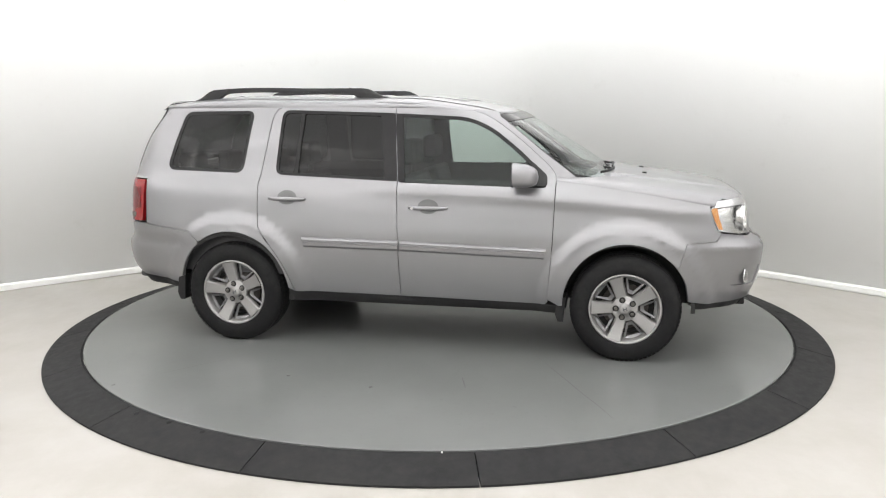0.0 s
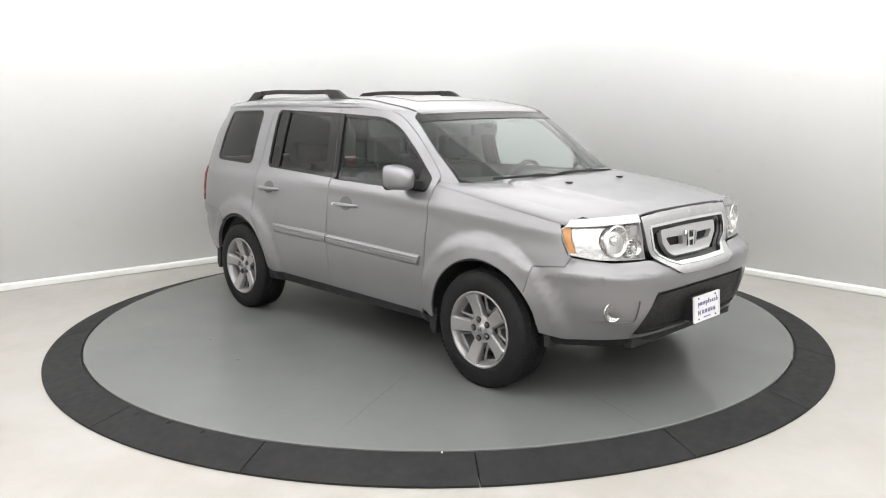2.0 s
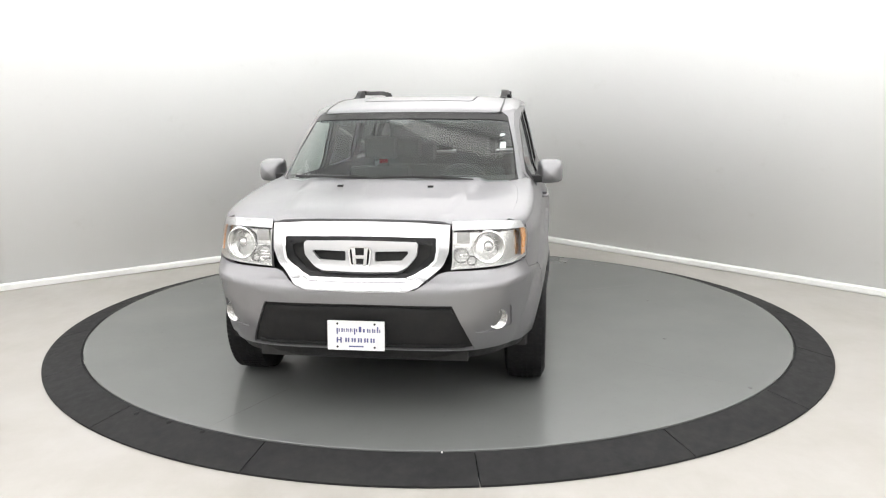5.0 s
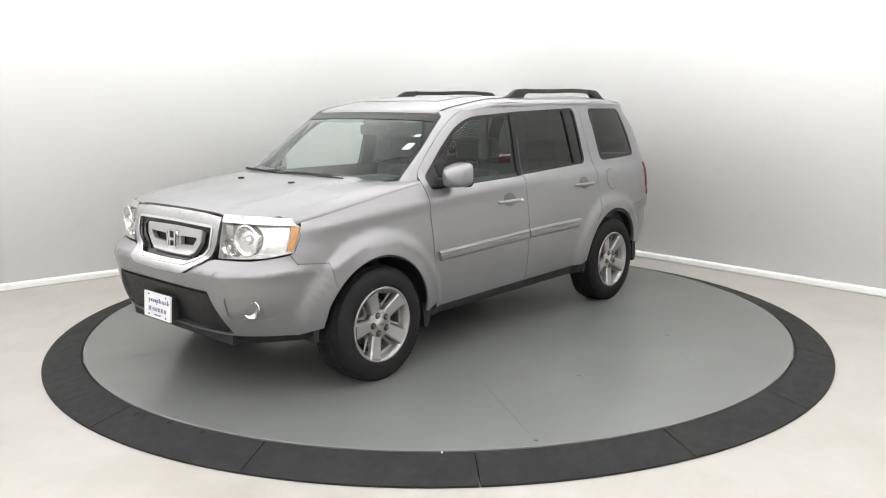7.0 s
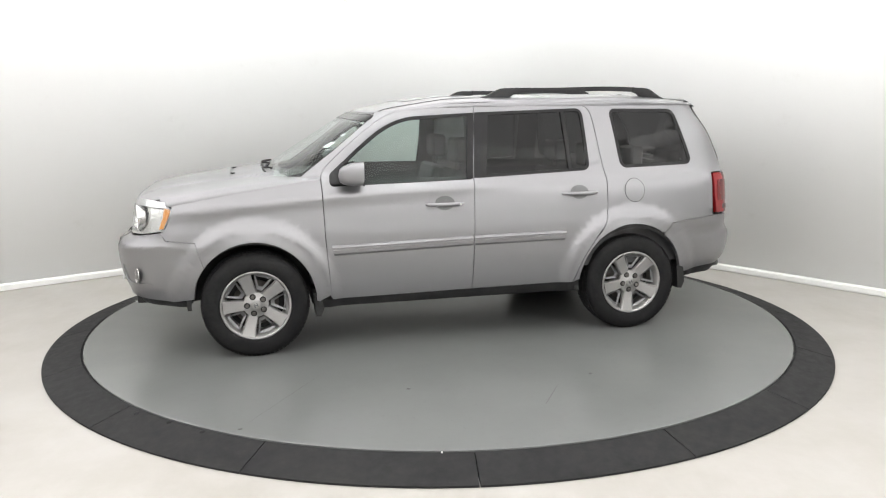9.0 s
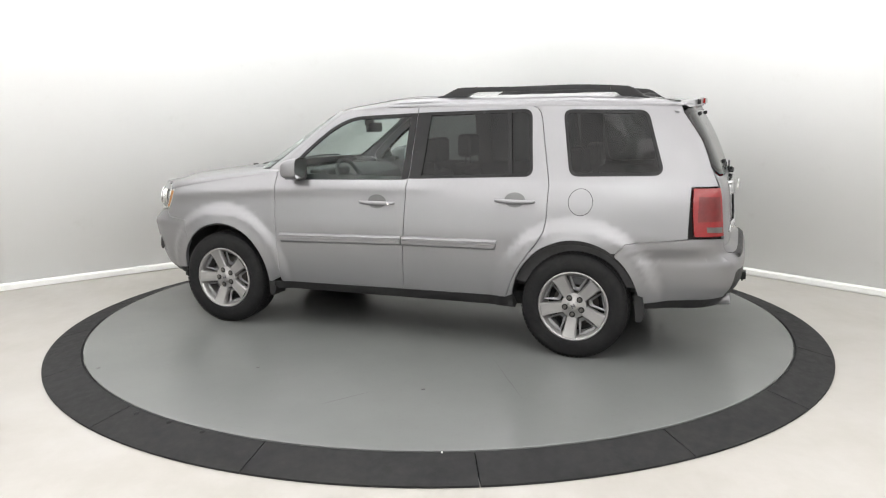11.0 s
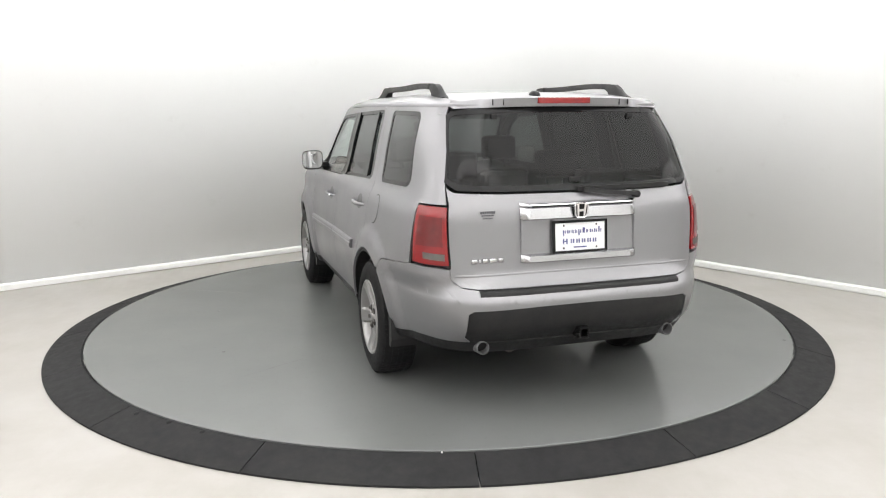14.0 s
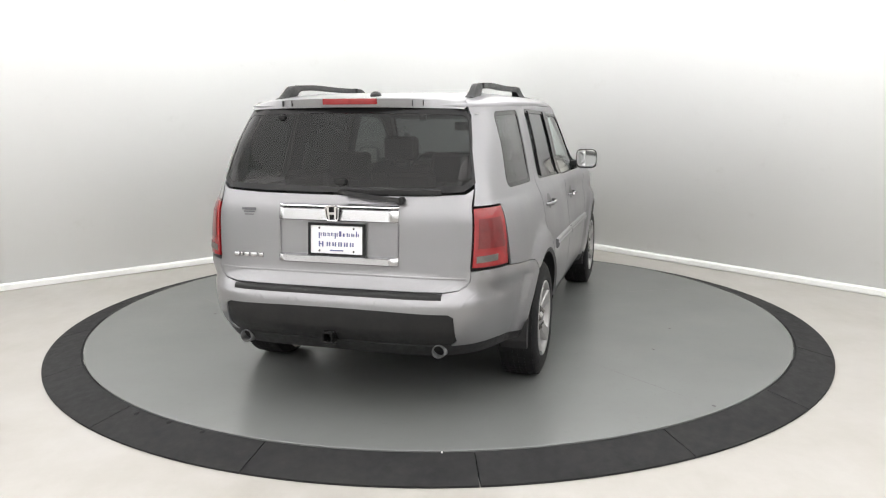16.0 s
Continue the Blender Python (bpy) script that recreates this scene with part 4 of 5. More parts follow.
def make_front():
    # bumper: from the wheel arch round the nose, with openings for the grille and the lower intake
    arch_pts = [(at_x(x, z), z) for x, z in arch(1.39, 0.365, 0.412, 0.432, 22, 38, 5)]
    left = [fy(0.0001, 0.40), fy(0.4, 0.40), fy(0.7, 0.395), (at_x(1.93, 0.385), 0.385), (at_x(1.79, 0.41), 0.41)] + arch_pts
    left += [*run([(1.735, 0.69), (1.765, 0.80), (1.955, 0.815), (1.985, 0.868)]), fy(0.80, 0.852), fy(0.74, 0.842), fy(0.47, 0.830), fy(0.425, 0.818), fy(0.31, 0.746), fy(0.0001, 0.736)]
    mouth = fillet(sym([fy(0.0001, 0.402), fy(0.612, 0.408), fy(0.505, 0.664), fy(0.0001, 0.675)][1:3]), 0.03)
    fogs = []
    for sg in (1, -1):
        f = fillet([(sg * s, z, 0.02) for s, z in (fy(0.620, 0.502), fy(0.620, 0.632), fy(0.806, 0.636), fy(0.806, 0.510))])
        fogs.append([(p.x, p.y) for p in f])
    skin_part("front_bumper", cut(fillet(sym(left), 0.03), skin_map, [[(p.x, p.y) for p in mouth]] + fogs, gap=0.002, step=0.04, depth=0.03), PAINT, car, "silver painted front bumper")
    skin_part("lower_intake", cut(mouth, skin_map, gap=0, lift=-0.018, depth=0, step=0.05), BLACK, car, "black plastic lower intake")
    for z0, z1 in ((0.615, 0.645), (0.415, 0.43)):
        o = fillet(sym([fy(0.57 if z0 < 0.5 else 0.510, z0), fy(0.57 if z0 < 0.5 else 0.500, z1)]), 0.03)
        skin_part("intake_bar", cut(o, skin_map, gap=0, lift=-0.006, depth=0.012, step=0.05), BLACK, car, "black plastic bar")
    lip = sym([fy(0.0001, 0.335), fy(0.45, 0.335), fy(0.72, 0.335), (at_x(1.86, 0.34), 0.34), (at_x(1.80, 0.385), 0.385), (at_x(1.93, 0.385), 0.385), fy(0.7, 0.395), fy(0.4, 0.40), fy(0.0001, 0.40)])
    skin_part("chin_spoiler", cut(fillet(lip, 0.03), skin_map, gap=0, lift=-0.012, depth=0.05, step=0.06), BLACK, car, "black plastic chin spoiler")
    dealer_plate(2.338, 0.50, 1, car)
    bm = bmesh.new()
    box(bm, 2.26, 2.329, -0.15, 0.15, 0.43, 0.57, 0.008)
    cpart("plate_holder", bm, BLACK, car, "black plate holder")
    # fog lamps
    for sg in (1, -1):
        f = fillet([(sg * s, z, 0.02) for s, z in (fy(0.620, 0.502), fy(0.620, 0.632), fy(0.806, 0.636), fy(0.806, 0.510))])
        skin_part("fog_bezel", cut(f, skin_map, gap=0, lift=-0.009, depth=0, step=0.04), PAINT, car, "recessed silver bezel")
        c = skin(sg * at_y(0.738, 0.568), 0.568)
        n = (Vector((1, sg * 0.42, 0))).normalized()
        m = Matrix.Translation(c - n * 0.010) @ n.to_track_quat("Z", "Y").to_matrix().to_4x4()
        bm = bmesh.new()
        lathe(bm, [(0.001, -0.014), (0.035, -0.010), (0.049, 0.002), (0.054, 0.005), (0.058, 0.0)], 28)
        bmesh.ops.transform(bm, matrix=m, verts=bm.verts)
        fog = cpart("fog_lamp", bm, LAMPGREY, car, "round fog lamp", angle=60)
        bm = bmesh.new()
        lathe(bm, [(0.001, 0.012), (0.02, 0.011), (0.042, 0.006), (0.050, 0.001)], 28)
        bmesh.ops.transform(bm, matrix=m, verts=bm.verts)
        cpart("fog_lens", bm, LENS, fog, "clear glass lens")
    # headlamps
    hl = [fy(0.488, 0.838), fy(0.492, 1.065), fy(0.60, 1.067), fy(0.74, 1.063), (at_x(1.945, 1.050), 1.050), (at_x(1.905, 1.020), 1.020), (at_x(1.925, 0.960), 0.960), (at_x(1.965, 0.880), 0.880), fy(0.80, 0.858)]
    inner = fillet([(s, z) for s, z in hl], 0.03)
    for mir in (False, True):
        sg = -1 if mir else 1
        house = skin_part("headlamp", cut(inner, skin_map, gap=0.003, lift=-0.032, depth=0, step=0.05, mirror=mir), LAMPGREY, car, "clear headlamp with silver reflectors")
        skin_part("headlamp_lens", cut(inner, skin_map, gap=0.003, lift=0.003, depth=0, step=0.05, mirror=mir), LENS, house, "clear plastic lens")
        skin_part("lamp_surround", cut(inner, skin_map, [shrink(inner, 0.006)], gap=0.001, lift=-0.001, depth=0.032, step=0.2, mirror=mir), ALLOY, house, "silver side of the lamp")
        brow = fillet([fy(0.492, 1.040), fy(0.492, 1.084), fy(0.60, 1.086), fy(0.74, 1.082), (at_x(1.945, 1.068), 1.068), (at_x(1.93, 1.028), 1.028), fy(0.745, 1.040), fy(0.60, 1.044)], 0.03)
        skin_part("lamp_brow", cut(brow, skin_map, gap=0, lift=0.006, depth=0.02, step=0.08, mirror=mir), SATIN, house, "silver brow over the lamp")
        amb = fillet([(at_x(1.925, 1.030), 1.030), (at_x(1.916, 1.015), 1.015), (at_x(1.936, 0.960), 0.960), (at_x(1.965, 0.895), 0.895), (at_x(1.995, 0.890), 0.890), (at_x(1.967, 0.965), 0.965), (at_x(1.955, 1.030), 1.030)], 0.03)
        skin_part("indicator", cut(amb, skin_map, gap=0, lift=-0.006, depth=0.01, step=0.05, mirror=mir), AMBER, house, "amber indicator")
        for y, z, r in ((0.685, 0.952, 0.080), (0.545, 0.905, 0.042), (0.60, 0.880, 0.026)):
            c = skin(sg * at_y(y, z), z)
            n = Vector((1, sg * 0.18, 0)).normalized()
            m = Matrix.Translation(c - n * 0.008) @ n.to_track_quat("Z", "Y").to_matrix().to_4x4()
            bm = bmesh.new()
            lathe(bm, [(0.008, -0.052), (r * 0.35, -0.05), (r * 0.7, -0.036), (r * 0.93, -0.006), (r, -0.004), (r * 1.04, -0.012), (r * 1.04, -0.05)], 36)
            bmesh.ops.transform(bm, matrix=m, verts=bm.verts)
            cpart("reflector", bm, LAMPGREY, house, "round silver reflector", angle=60)
            bm = bmesh.new()
            bmesh.ops.create_uvsphere(bm, u_segments=20, v_segments=10, radius=r * 0.36, matrix=m @ Matrix.Translation((0, 0, -0.034)))
            cpart("bulb_shield", bm, CHROME, house)
        # fine ribs of the reflector and the bright ring round the main beam
        for k in range(6):
            bm = bmesh.new()
            z = 0.863 + 0.016 * k
            c = skin(sg * at_y(0.56, z), z)
            box(bm, c.x - 0.050, c.x - 0.026, min(sg * 0.502, sg * 0.595), max(sg * 0.502, sg * 0.595), z, z + 0.005, 0.002, 1)
            cpart("reflector_rib", bm, CHROME, house, "thin bright rib")
        bm = bmesh.new()
        n = Vector((1, sg * 0.18, 0)).normalized()
        m = Matrix.Translation(skin(sg * at_y(0.685, 0.952), 0.952) - n * 0.012) @ n.to_track_quat("Z", "Y").to_matrix().to_4x4()
        lathe(bm, [(0.084 + 0.006 * math.cos(t), 0.006 * math.sin(t)) for t in [i * math.pi / 4 for i in range(9)]], 40)
        bmesh.ops.transform(bm, matrix=m, verts=bm.verts)
        cpart("beam_ring", bm, CHROME, house, "bright ring")
        bm = bmesh.new()
        for y0, y1, z0, z1 in ((0.515, 0.585, 0.970, 1.03),):
            c = skin(sg * at_y(0.55, 1.0), 1.0)
            box(bm, c.x - 0.045, c.x - 0.012, min(sg * y0, sg * y1), max(sg * y0, sg * y1), z0, z1, 0.008)
        cpart("marker_lamp", bm, ALLOY, house, "small white marker lamp")
    # grille: chrome frame, black hollow, silver wing with two slots
    outer = [fy(0.0001, 0.728), fy(0.265, 0.735), fy(0.33, 0.760), fy(0.452, 0.864), fy(0.478, 0.930), fy(0.482, 1.066), fy(0.30, 1.077), fy(0.0001, 1.080)]
    inn = [fy(0.0001, 0.776), fy(0.255, 0.780), fy(0.31, 0.800), fy(0.412, 0.880), fy(0.422, 0.930), fy(0.422, 0.998), fy(0.405, 1.012), fy(0.0001, 1.016)]
    frame_o, frame_i = fillet(sym(outer), 0.03), fillet(sym(inn), 0.03)
    skin_part("grille_frame", cut(frame_o, skin_map, [frame_i], gap=0.001, lift=0.008, depth=0.04, step=0.04), SATIN, car, "satin chrome grille frame")
    skin_part("grille_lip", cut(frame_i, skin_map, [shrink(frame_i, 0.012)], gap=-0.003, lift=0.012, depth=0.02, step=0.2), CHROME, car, "bright chrome inner edge")
    skin_part("grille_mesh", cut(frame_i, skin_map, gap=0, lift=-0.04, depth=0, step=0.06), DARK, car, "black grille hollow")
    ring = shrink(frame_i, 0.012)
    skin_part("grille_surround", cut(ring, skin_map, [shrink(frame_i, 0.045)], gap=0, lift=-0.014, depth=0.02, step=0.2), GLOSSB, car, "black gloss inner surround")
    wing = fillet(sym([fy(0.0001, 0.818), fy(0.205, 0.822), fy(0.25, 0.842), fy(0.305, 0.905), fy(0.312, 0.965), fy(0.30, 0.978), fy(0.0001, 0.982)]), 0.03)
    slots = []
    for sg in (1, -1):
        f = fillet([(sg * s, z, 0.006) for s, z in (fy(0.08, 0.873), fy(0.08, 0.925), fy(0.258, 0.930), fy(0.262, 0.920), fy(0.225, 0.880))])
        slots.append([(p.x, p.y) for p in f])
    skin_part("grille_wing", cut(wing, skin_map, slots, gap=0, lift=0.002, depth=0.03, step=0.04), ALLOY, car, "broad satin silver grille bar with two slots")
    badge("front_badge", facing(skin(0.0, 0.897).x + 0.006, 0, 0.897, 1, 3), 0.068, 0.058, CHROME, car, "plain chrome badge")
    # one dark inner shell behind all the gaps, added to stand in for their shade
    bm = bmesh.new()
    zs = [0.36 + 0.06 * i for i in range(13)]
    rings = []
    for z in zs:
        rings.append([bm.verts.new((p.x - 0.13 * smooth01((p.x - 1.2) / 0.6) + (0.03 if p.x < 0 else 0.0), p.y * (0.965 - 0.05 * smooth01((p.x - 1.2) / 0.6)), p.z)) for p in (skin(-2 * HALF + 4 * HALF * i / 160, z) for i in range(160))])
    for p, q in zip(rings, rings[1:]):
        for i in range(160):
            j = (i + 1) % 160
            c = (p[i].co + q[j].co) / 2
            if any(math.hypot(c.x - ax, c.z - az) < 0.52 for ax, az in ARCHES) and abs(c.y) > 0.6 or c.z > 1.06 and abs(c.y) < 0.7 and c.x > 1.6:
                continue
            bm.faces.new((p[i], p[j], q[j], q[i]))
    cpart("inner_shell", bm, DARK, car, "dark backing added to blacken the panel gaps")


def make_rear():
    # tailgate below its glass
    gate = rear_sym([ry(0.0001, 0.722), ry(0.60, 0.724), ry(0.69, 0.735), ry(0.728, 0.765), ry(0.738, 0.86), ry(0.735, 1.17), ry(0.738, 1.262), ry(0.70, 1.235), ry(0.45, 1.222), ry(0.0001, 1.218)])
    skin_part("tailgate", cut(fillet(gate, 0.03), tail_map, gap=0.003, step=0.05), PAINT, car, "silver tailgate")
    glass_o = [ry(0.0001, 1.224), ry(0.45, 1.228), ry(0.69, 1.240), ry(0.742, 1.285), ry(0.708, 1.45), ry(0.668, 1.64), ry(0.62, 1.672), ry(0.3, 1.684), ry(0.0001, 1.686)]
    g = fillet(rear_sym(glass_o), 0.03)
    skin_part("rear_window", cut(g, tail_map, gap=0.004, depth=0, lift=0.001, step=0.08), TINT, car, "dark tinted rear window")
    skin_part("rear_window_frit", cut(g, tail_map, [shrink(g, 0.035)], gap=0.004, depth=0.006, lift=0.003, step=0.15), GLOSSB, car, "black border of the glass")
    # spoiler over the glass
    bm = bmesh.new()
    rows = []
    for i in range(41):
        y = -0.64 + 1.28 * i / 40
        f = (abs(y) / 0.64)
        x1 = -2.122 + 0.11 * f ** 3
        xb = -2.112 + 0.055 * f ** 2.5
        zt = roof(-1.88, y * 0.96).z
        rows.append([bm.verts.new(c) for c in ((-1.90, y * 0.97, zt + 0.003), (-2.0, y * 0.985, zt - 0.004 - 0.006 * f), (x1 + 0.015, y, 1.738 - 0.036 * f ** 4), (x1, y, 1.730 - 0.036 * f ** 4), (xb, y, 1.684 - 0.012 * f ** 2), (-2.0, y, 1.678 - 0.012 * f ** 2))])
    for p, q in zip(rows, rows[1:]):
        for k in range(5):
            bm.faces.new((p[k], p[k + 1], q[k + 1], q[k]))
    cpart("rear_spoiler", bm, PAINT, car, "silver lip over the rear window", angle=50)
    bm = bmesh.new()
    box(bm, -2.132, -2.09, -0.160, 0.160, 1.698, 1.732, 0.006)
    cpart("stop_lamp", bm, REDLENS, car, "red high-mounted stop lamp")
    for y in (0.42, 0.36, -0.36, -0.42):
        bm = bmesh.new()
        box(bm, -2.122 + 0.055 * (abs(y) / 0.645) ** 2.5 - 0.002, -2.06, y - 0.0008, y + 0.0008, 1.69, 1.722)
        cpart("spoiler_seam", bm, DARK, car)
    bm = bmesh.new()
    box(bm, -2.20, -2.15, -0.72, 0.72, 0.55, 1.20, 0.02)
    cpart("gate_lining", bm, TRIMIN, car, "charcoal inner tailgate lining")
    # tail lamps
    for mir in (False, True):
        lo = [(at_x(-2.138, 0.857), 0.857), ry(0.80, 0.852), ry(0.745, 0.850), ry(0.742, 1.160), ry(0.80, 1.162), (at_x(-2.115, 1.163), 1.163), (at_x(-2.122, 1.0), 1.0)]
        o = fillet([(p[0], p[1], 0.008) for p in lo], 0.03)
        lamp = skin_part("tail_lamp", cut(o, skin_map, gap=0.002, lift=0.005, depth=0.03, step=0.05, mirror=mir), REDLENS, car, "tall red tail lamp")
        c = fillet([(at_x(-2.15, 1.115), 1.115), (at_x(-2.15, 0.945), 0.945), ry(0.770, 0.945), ry(0.768, 1.110)], 0.03)
        skin_part("brake_light", cut([Vector(p) for p in c], skin_map, gap=0.006, lift=0.008, depth=0.003, step=0.05, mirror=mir), DEEPRED, lamp, "darker red lens")
        w = fillet([(at_x(-2.205, 0.920), 0.920), (at_x(-2.21, 0.882), 0.882), ry(0.765, 0.874), ry(0.765, 0.913)], 0.03)
        skin_part("reversing_light", cut(w, skin_map, gap=0.002, lift=0.008, depth=0.003, step=0.05, mirror=mir), CAST, lamp, "clear grey reversing light")
    # bumper with its black step pad and lower cover
    left = [ry(0.0001, 0.40), ry(0.5, 0.40), ry(0.74, 0.405), (at_x(-2.12, 0.42), 0.42), (at_x(-2.0, 0.415), 0.415), (at_x(-1.84, 0.40), 0.40)]
    left += [(at_x(x, z), z) for x, z in arch(-1.39, 0.365, 0.425, 0.445, 172, 128, 10)]
    left += [*run([(-1.66, 0.735), (-1.72, 0.80), (-2.10, 0.84), (-2.13, 0.843)]), ry(0.80, 0.838), ry(0.738, 0.83), ry(0.728, 0.765), ry(0.69, 0.735), ry(0.60, 0.722), ry(0.0001, 0.718)]
    dark = [ry(0.63, 0.42), ry(0.672, 0.455), ry(0.668, 0.598), ry(0.64, 0.616), ry(0.3, 0.625)]
    d = fillet(rear_sym([ry(0.0001, 0.415)] + dark + [ry(0.0001, 0.627)]), 0.03)
    skin_part("rear_bumper", cut(fillet(rear_sym(left), 0.03), tail_map, [d], gap=0.002, step=0.04, depth=0.03), PAINT, car, "silver painted rear bumper")
    skin_part("bumper_cover", cut(d, tail_map, gap=0, lift=-0.006, depth=0, step=0.06), BLACK, car, "black plastic lower bumper cover")
    bm = bmesh.new()
    rows = []
    for i in range(41):
        y = -0.605 + 1.21 * i / 40
        f = abs(y) / 0.605
        xo = -skin(at_y(abs(y), 0.70, False), 0.70).x + 0.004
        rows.append([bm.verts.new(c) for c in ((-2.32, y, 0.722), (-2.345, y, 0.728), (-xo + 0.03, y, 0.722), (-xo + 0.006, y, 0.716), (-xo - 0.004, y, 0.706), (-xo - 0.003, y, 0.685), (-xo + 0.02, y, 0.68))])
    for p, q in zip(rows, rows[1:]):
        for k in range(6):
            bm.faces.new((p[k], p[k + 1], q[k + 1], q[k]))
    cpart("step_pad", bm, BLACK, car, "black ribbed step pad on the bumper", angle=50)
    low = rear_sym([ry(0.0001, 0.36), ry(0.55, 0.36), ry(0.76, 0.365), *run([(-2.05, 0.372), (-1.83, 0.37), (-1.84, 0.405), (-2.0, 0.425), (-2.12, 0.43)]), ry(0.74, 0.425), ry(0.5, 0.428), ry(0.0001, 0.428)])
    skin_part("lower_valance", cut(fillet(low, 0.03), tail_map, gap=0, lift=0.003, depth=0.05, step=0.06), BLACK, car, "black plastic lower valance")
    # garnish round the plate: rounded bars that follow the gate
    def bar(name, y, z0, z1, out, mat, lab, soft=0.008):
        bm, rows, n = bmesh.new(), [], 30
        for i in range(n + 1):
            yy = -y + 2 * y * i / n
            k = max(0.05, min(1.0, (y - abs(yy)) / 0.03)) ** 0.5
            row = []
            for z, o in ((z0, -0.004), (z0 + soft * 0.3, out * 0.75), (z0 + soft, out), (z1 - soft, out), (z1 - soft * 0.3, out * 0.75), (z1, -0.004)):
                row.append(bm.verts.new((skin(at_y(abs(yy), z, False), z).x - (o * k if o > 0 else o), yy, z)))
            rows.append(row)
        for p, q in zip(rows, rows[1:]):
            for j in range(5):
                bm.faces.new((p[j], p[j + 1], q[j + 1], q[j]))
        bm.faces.new(rows[0]), bm.faces.new(rows[-1])
        return cpart(name, bm, mat, car, lab, angle=40)
    bar("gate_garnish", 0.350, 1.078, 1.150, 0.036, SATIN, "silver garnish above the plate")
    bar("garnish_chrome", 0.350, 1.150, 1.172, 0.042, CHROME, "chrome strip along the garnish")
    bar("lower_garnish", 0.350, 0.846, 0.893, 0.034, SATIN, "silver garnish under the plate")
    bar("gate_crease", 0.72, 0.786, 0.800, 0.005, PAINT, "pressed crease across the gate", 0.005)
    for y in (0.345, -0.345):
        bm = bmesh.new()
        xs = skin(at_y(0.345, 0.98, False), 0.98).x
        box(bm, xs - 0.012, xs + 0.01, y - 0.005, y + 0.005, 0.893, 1.078, 0.004)
        cpart("recess_edge", bm, PAINT, car, "raised edge of the plate recess")
    for y, z in ((0.42, 1.628), (-0.42, 1.628), (0.0, 1.285)):
        bm = bmesh.new()
        xs = skin(at_y(abs(y), z, False), z).x
        box(bm, xs - 0.018, xs + 0.004, y - (0.016 if z > 1.5 else 0.032), y + (0.016 if z > 1.5 else 0.032), z - 0.013, z + 0.013, 0.006)
        cpart("glass_hinge" if z > 1.5 else "glass_latch", bm, BLACK, car, "small black fitting on the rear glass")
    badge("rear_badge", facing(-2.376, 0.01, 1.125, -1, -4), 0.044, 0.042, CHROME, car, "plain chrome badge")
    dealer_plate(-2.352, 0.978, -1, car)
    # the raised model name as five plain chrome bars
    bm = bmesh.new()
    for y0, y1 in ((0.602, 0.633), (0.581, 0.591), (0.541, 0.570), (0.492, 0.530), (0.452, 0.481)):
        box(bm, -2.350, -2.338, y0, y1, 0.860, 0.884, 0.002, 1)
    cpart("model_name", bm, SATIN, car, "raised chrome bars")
    bm = bmesh.new()
    for w, z in ((0.088, 1.130), (0.07, 1.114), (0.055, 1.098)):
        for k in range(7):
            x0 = -w / 2 + k * w / 7
            box(bm, x0, x0 + w / 7 * 0.78, z - (0.007 if w > 0.08 else 0.0035), z + (0.007 if w > 0.08 else 0.0035), 0, 0.0012)
    for v in bm.verts:
        v.co = Vector((-2.329, 0.535 - v.co.x, v.co.y)) + Vector((-v.co.z, 0, 0))
    cpart("dealer_sticker", bm, GREYINK, car, "small dark dealer lettering", smooth=False)
    # rear wiper
    bm = bmesh.new()
    pts = []
    for i in range(9):
        y = 0.0 - 0.58 * i / 8
        z = 1.235 + 0.008 * i / 8
        pts.append((skin(at_y(abs(y), z, False), z).x - 0.022, y, z))
    sweep(bm, pts, [(-0.006, -0.012), (0.006, -0.012), (0.006, 0.012), (-0.006, 0.012)])
    cpart("rear_wiper", bm, BLACK, car, "black rear wiper", smooth=False)
    bm = bmesh.new()
    sweep(bm, [(-2.335, -0.36, 1.20), (-2.335, -0.2, 1.212), (-2.325, -0.03, 1.232)], [(-0.012, -0.012), (0.012, -0.012), (0.008, 0.012), (-0.008, 0.012)])
    cpart("wiper_arm", bm, BLACK, car, "black wiper arm", smooth=False)
    bm = bmesh.new()
    lathe(bm, [(0.001, -0.03), (0.02, -0.03), (0.022, 0.02)], 16, "x")
    bmesh.ops.translate(bm, verts=bm.verts, vec=(-2.31, -0.36, 1.195))
    cpart("wiper_pivot", bm, BLACK, car)
    # exhausts and tow hitch
    for y in (0.575, -0.575):
        bm = bmesh.new()
        lathe(bm, [(0.026, 0.2), (0.030, -0.004), (0.033, -0.008), (0.037, -0.004), (0.037, 0.05), (0.033, 0.3)], 24, "x")
        bmesh.ops.rotate(bm, verts=bm.verts, cent=(0, 0, 0), matrix=Matrix.Rotation(radians(6), 3, "Y"))
        bmesh.ops.translate(bm, verts=bm.verts, vec=(-2.362, y, 0.398))
        cpart("exhaust_pipe", bm, ALLOY_DARK, car, "chrome exhaust tip", angle=50)
    bm = bmesh.new()
    for a in ((-0.03, -0.022, 0.43, 0.49), (0.022, 0.03, 0.43, 0.49), (-0.022, 0.022, 0.43, 0.438), (-0.022, 0.022, 0.482, 0.49)):
        box(bm, -2.47, -2.25, a[0] + 0.02, a[1] + 0.02, a[2], a[3])
    box(bm, -2.452, -2.44, -0.025, 0.065, 0.422, 0.429)
    cpart("tow_hitch", bm, GLOSSB, car, "black square tow hitch", smooth=False)
    bm = bmesh.new()
    box(bm, -2.37, -2.30, -0.22, 0.22, 0.40, 0.445, 0.01)
    cpart("hitch_bar", bm, DARK, car)


